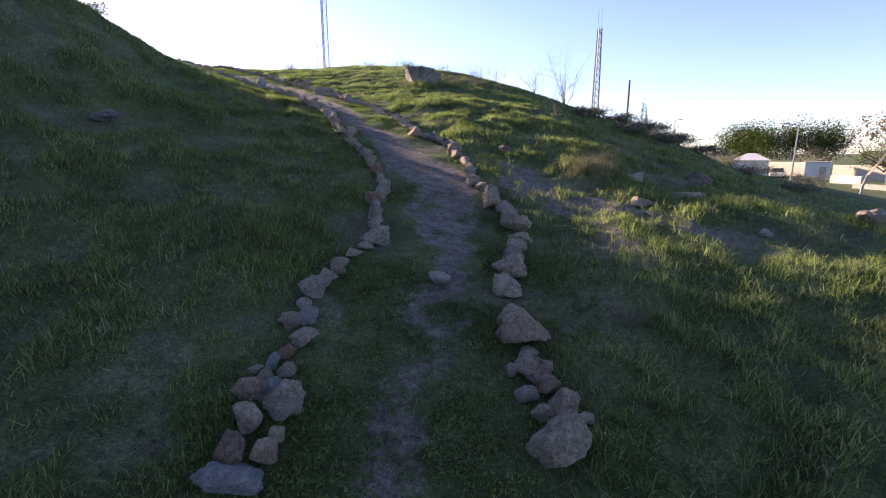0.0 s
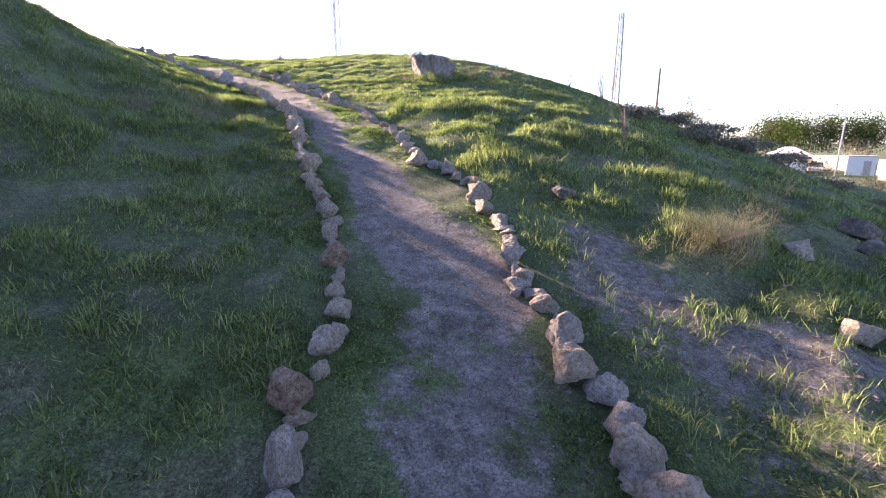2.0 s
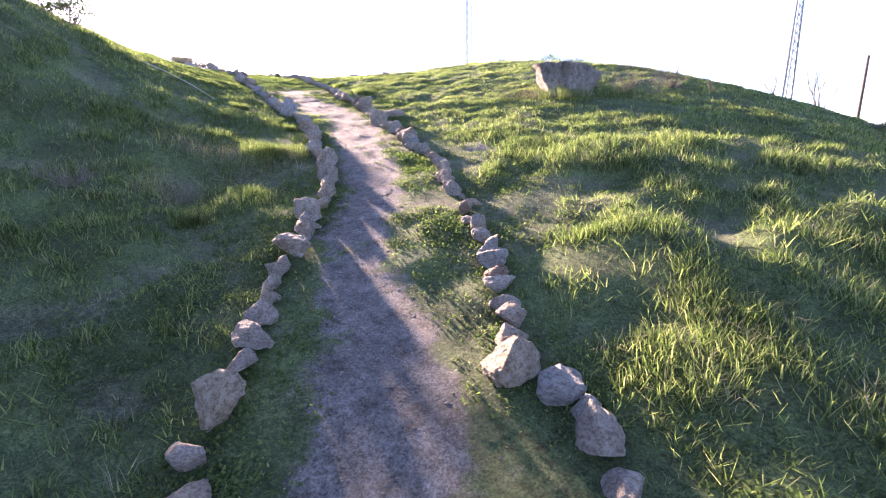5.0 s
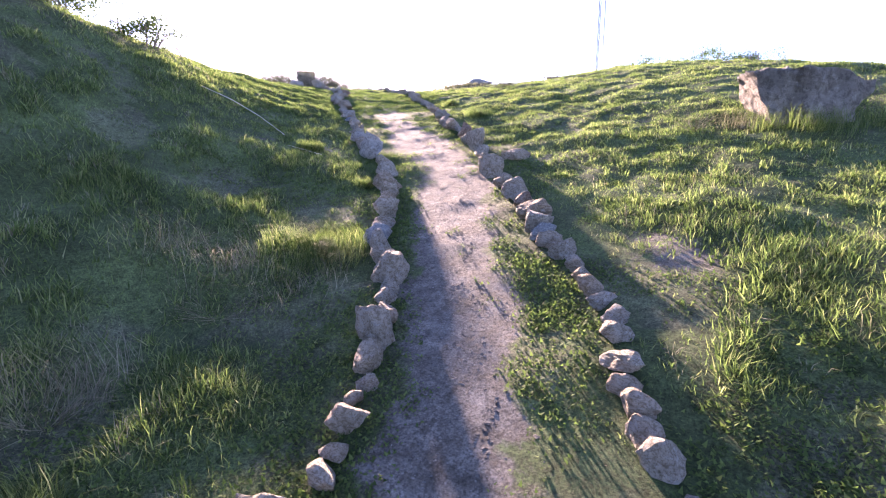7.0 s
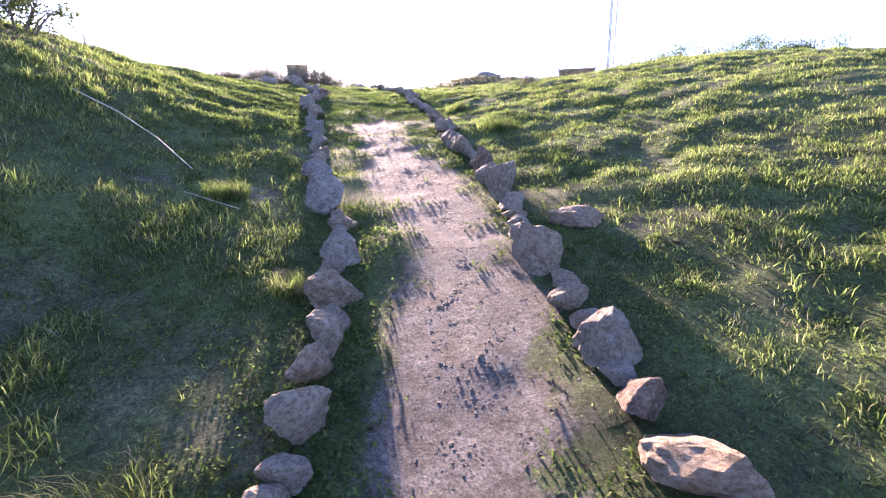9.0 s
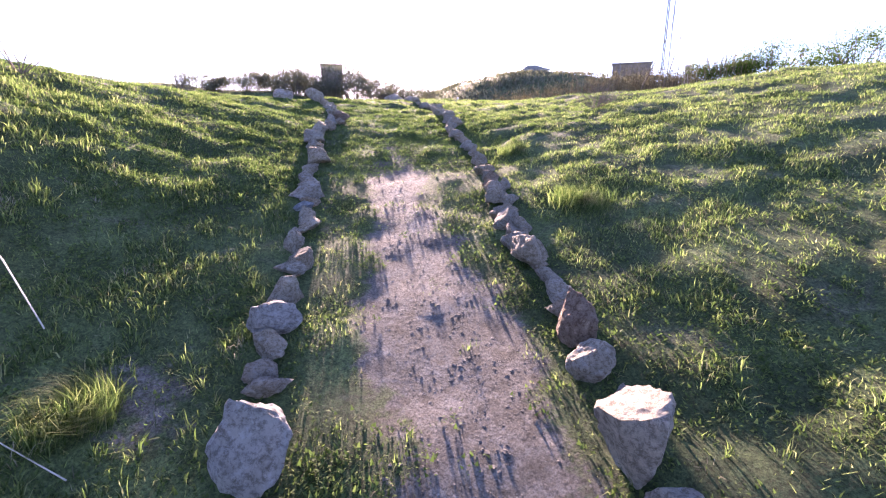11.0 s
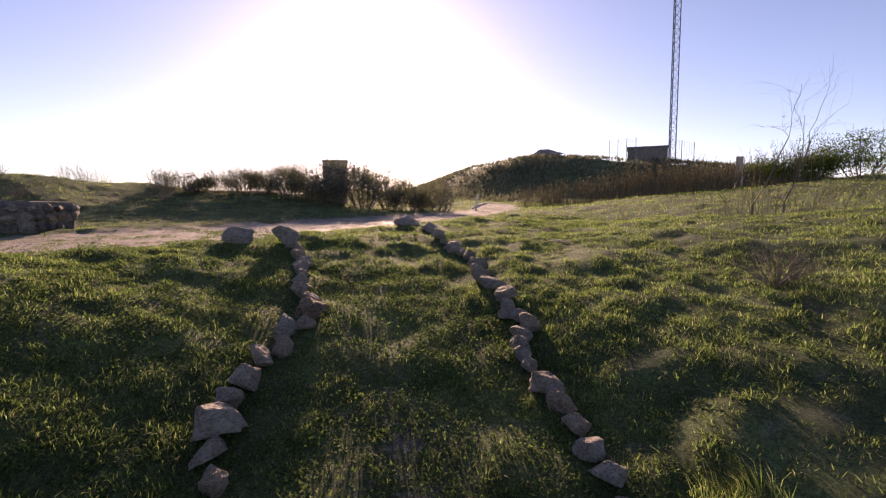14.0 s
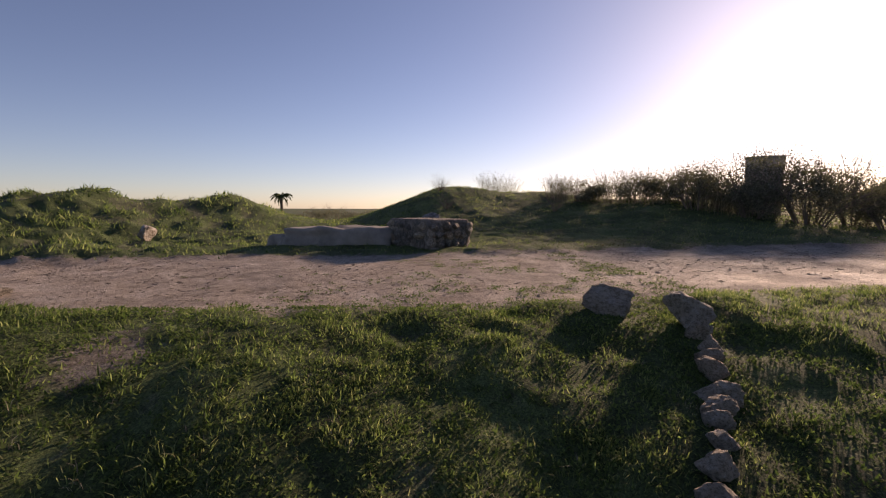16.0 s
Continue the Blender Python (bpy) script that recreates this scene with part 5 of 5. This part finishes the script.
mast(-32.0, 134.0, 110.0, 1.5, "very tall thin steel lattice mast on the ridge", 2.0)
aerial = mast(*off(17.5, 150), 39.0, 2.4, "tapered steel lattice mast with whip aerials", 1.9, 0.45, 1.9)
for dx in (-0.5, 0.5):
    part("aerial", rod_bm((dx, 0, 38.5), (dx, 0, 44.0), 0.07, 0.04, sides=5), WHITE_PAINT, aerial, "thin white whip aerial")
pole = thing("utility_pole", spot(*off(21.0, 56)), "plain dark utility pole on the ridge", "pole")
part("shaft", rod_bm((0, 0, -0.5), (0, 0, 7.2), 0.14, 0.1, sides=8), BARK, pole)


def street_lamp(x, y, tall, turn):
    ob = thing("street_lamp", spot(x, y, turn), "grey steel street lamp near the houses", "street lamp")
    part("pole", rod_bm((0, 0, -0.3), (0, 0, tall), 0.1, 0.06, sides=8), STEEL, ob)
    part("arm", rod_bm((0, 0, tall), (1.1, 0, tall + 0.15), 0.04, sides=6), STEEL, ob)
    part("lamp_head", box_bm(0.8, -0.15, tall + 0.08, 1.5, 0.15, tall + 0.24, bevel=0.04), STEEL, ob)
    return ob


street_lamp(*off(36.7, 66), 6.4, 140)
street_lamp(*off(25.9, 92), 8.6, 20)
tent = thing("pavilion", spot(*off(33.2, 76), -33), "white pavilion with a low pitched roof", "pavilion")
part("wall", box_bm(-2.0, -1.7, -0.3, 2.0, 1.7, 2.5), WHITE_PAINT, tent)
roof = bmesh.new()
rv = [roof.verts.new(p) for p in ((-2.25, -1.95, 2.5), (2.25, -1.95, 2.5), (2.25, 1.95, 2.5), (-2.25, 1.95, 2.5), (-0.5, 0, 3.4), (0.5, 0, 3.4))]
for f in ((0, 1, 5, 4), (1, 2, 5), (2, 3, 4, 5), (3, 0, 4), (3, 2, 1, 0)):
    roof.faces.new([rv[i] for i in f])
part("roof", roof, WHITE_PAINT, tent, "pitched white fabric roof")


def wall_run(name, a, b, tall, thick, mat, label):
    a, b = Vector((*a, 0)), Vector((*b, 0))
    mid, way = (a + b) / 2, b - a
    z = min(float(height(a.x, a.y)), float(height(b.x, b.y)))
    bm = box_bm(-way.length / 2, -thick / 2, -0.3, way.length / 2, thick / 2, tall, bevel=0.03)
    me = bpy.data.meshes.new(name)
    bm.to_mesh(me)
    bm.free()
    me.materials.append(mat)
    ob = new(name, me)
    ob.matrix_world = pose(mid.x, mid.y, z, 0, 0, math.degrees(math.atan2(way.y, way.x)))
    return tagged(ob, label, "wall")


wall_run("boundary_wall", off(33.6, 94), off(38.6, 90), 2.1, 0.3, PLASTER, "long cream plastered boundary wall")
wire_fence("sports_fence", (*off(33.8, 97), 0), (*off(40.4, 95), 0), 4.4, "tall steel fence above the boundary wall", 2.2, DARK_STEEL)
gate = thing("gatehouse", spot(*off(38.6, 80), -38.6), "white plastered gatehouse with a brown door", "building")
part("wall", box_bm(-1.35, -1.0, -0.3, 1.35, 1.0, 2.3, bevel=0.04), WHITE_PAINT, gate)
gate_door = part("door", box_bm(0.25, -1.04, 0.0, 0.95, -1.0, 1.75), RUSTY_HUT, gate, "brown timber door")
part("door_handle", box_bm(0.33, -1.1, 0.9, 0.43, -1.04, 0.95), DARK_STEEL, gate_door)
part("coping", box_bm(-1.42, -1.07, 2.3, 1.42, 1.07, 2.4), PLASTER, gate)
wall_run("courtyard_wall", off(39.8, 82), off(43.5, 80), 1.9, 0.4, PLASTER, "cream plastered courtyard wall")
wall_run("planter_wall", off(39.8, 70), off(42.0, 68), 0.9, 0.5, PLASTER, "low cream stone planter wall")
wall_run("terrace_wall", off(41.5, 60), off(46.0, 56), 0.5, 0.5, CONCRETE, "low grey terrace kerb wall")
house = thing("house", spot(*off(45.0, 96), -45), "low plastered house with a flat roof", "building")
part("wall", box_bm(-5, -4, -0.3, 5, 4, 3.6), PLASTER, house)
part("roof", box_bm(-5.2, -4.2, 3.6, 5.2, 4.2, 3.85), CONCRETE, house)
for dx in (-3.2, 0.0, 3.0):
    part("window", box_bm(dx - 0.6, -4.04, 1.2, dx + 0.6, -4.0, 2.4), GLASS, house)


def parked_car(x, y, turn, paint, label):
    ob = thing("car", spot(x, y, turn), label, "car")
    bm = box_bm(-2.1, -0.85, 0.3, 2.1, 0.85, 0.85, bevel=0.14)
    part("body", bm, paint, ob)
    cabin = bmesh.new()
    low, high = (-1.3, 1.2), (-0.8, 0.6)
    v = [cabin.verts.new(p) for p in ((low[0], -0.78, 0.85), (low[1], -0.78, 0.85), (low[1], 0.78, 0.85), (low[0], 0.78, 0.85), (high[0], -0.62, 1.42), (high[1], -0.62, 1.42), (high[1], 0.62, 1.42), (high[0], 0.62, 1.42))]
    for f in ((0, 1, 5, 4), (1, 2, 6, 5), (2, 3, 7, 6), (3, 0, 4, 7), (4, 5, 6, 7)):
        cabin.faces.new([v[i] for i in f])
    part("cabin", cabin, GLASS, ob, "dark glazed cabin")
    for wx in (-1.3, 1.3):
        for wy in (-0.8, 0.8):
            wheel = part("wheel", rod_bm((wx, wy - 0.1, 0.31), (wx, wy + 0.1, 0.31), 0.31, sides=14), RUBBER, ob, "black rubber tyre")
            part("rim", rod_bm((wx, wy - 0.11, 0.31), (wx, wy + 0.11, 0.31), 0.19, sides=12), STEEL, wheel, "grey steel rim")
    return ob


parked_car(*off(34.4, 84), 50, DARK_STEEL, "dark parked car in front of the boundary wall")
parked_car(*off(35.6, 82), 50, WHITE_PAINT, "white parked car in front of the boundary wall")


# ---- scrub on the far hill ----
def hill_scrub(count, seed):
    """Low dark bushes on the far slope, too small to tell apart."""
    rng = np.random.default_rng(seed)
    x, y = rng.uniform(-75, 12, count * 3), rng.uniform(44, 84, count * 3)
    keep = rng.random(count * 3) < np.clip(vnoise(x * 0.22, y * 0.22, 51) * 1.6 + vnoise(x * 0.9, y * 0.9, 52) - 0.75, 0.04, 1)
    x, y = x[keep][:count], y[keep][:count]
    return spikes_of("hill_scrub", x, y, rng.uniform(0.12, 0.45, len(x)), rng.uniform(0.08, 0.25, len(x)), GREY_SHRUB, "dull grey-green scrub and grass on the far hill", "scrub", seed + 1)


hill_scrub(60000, 401)
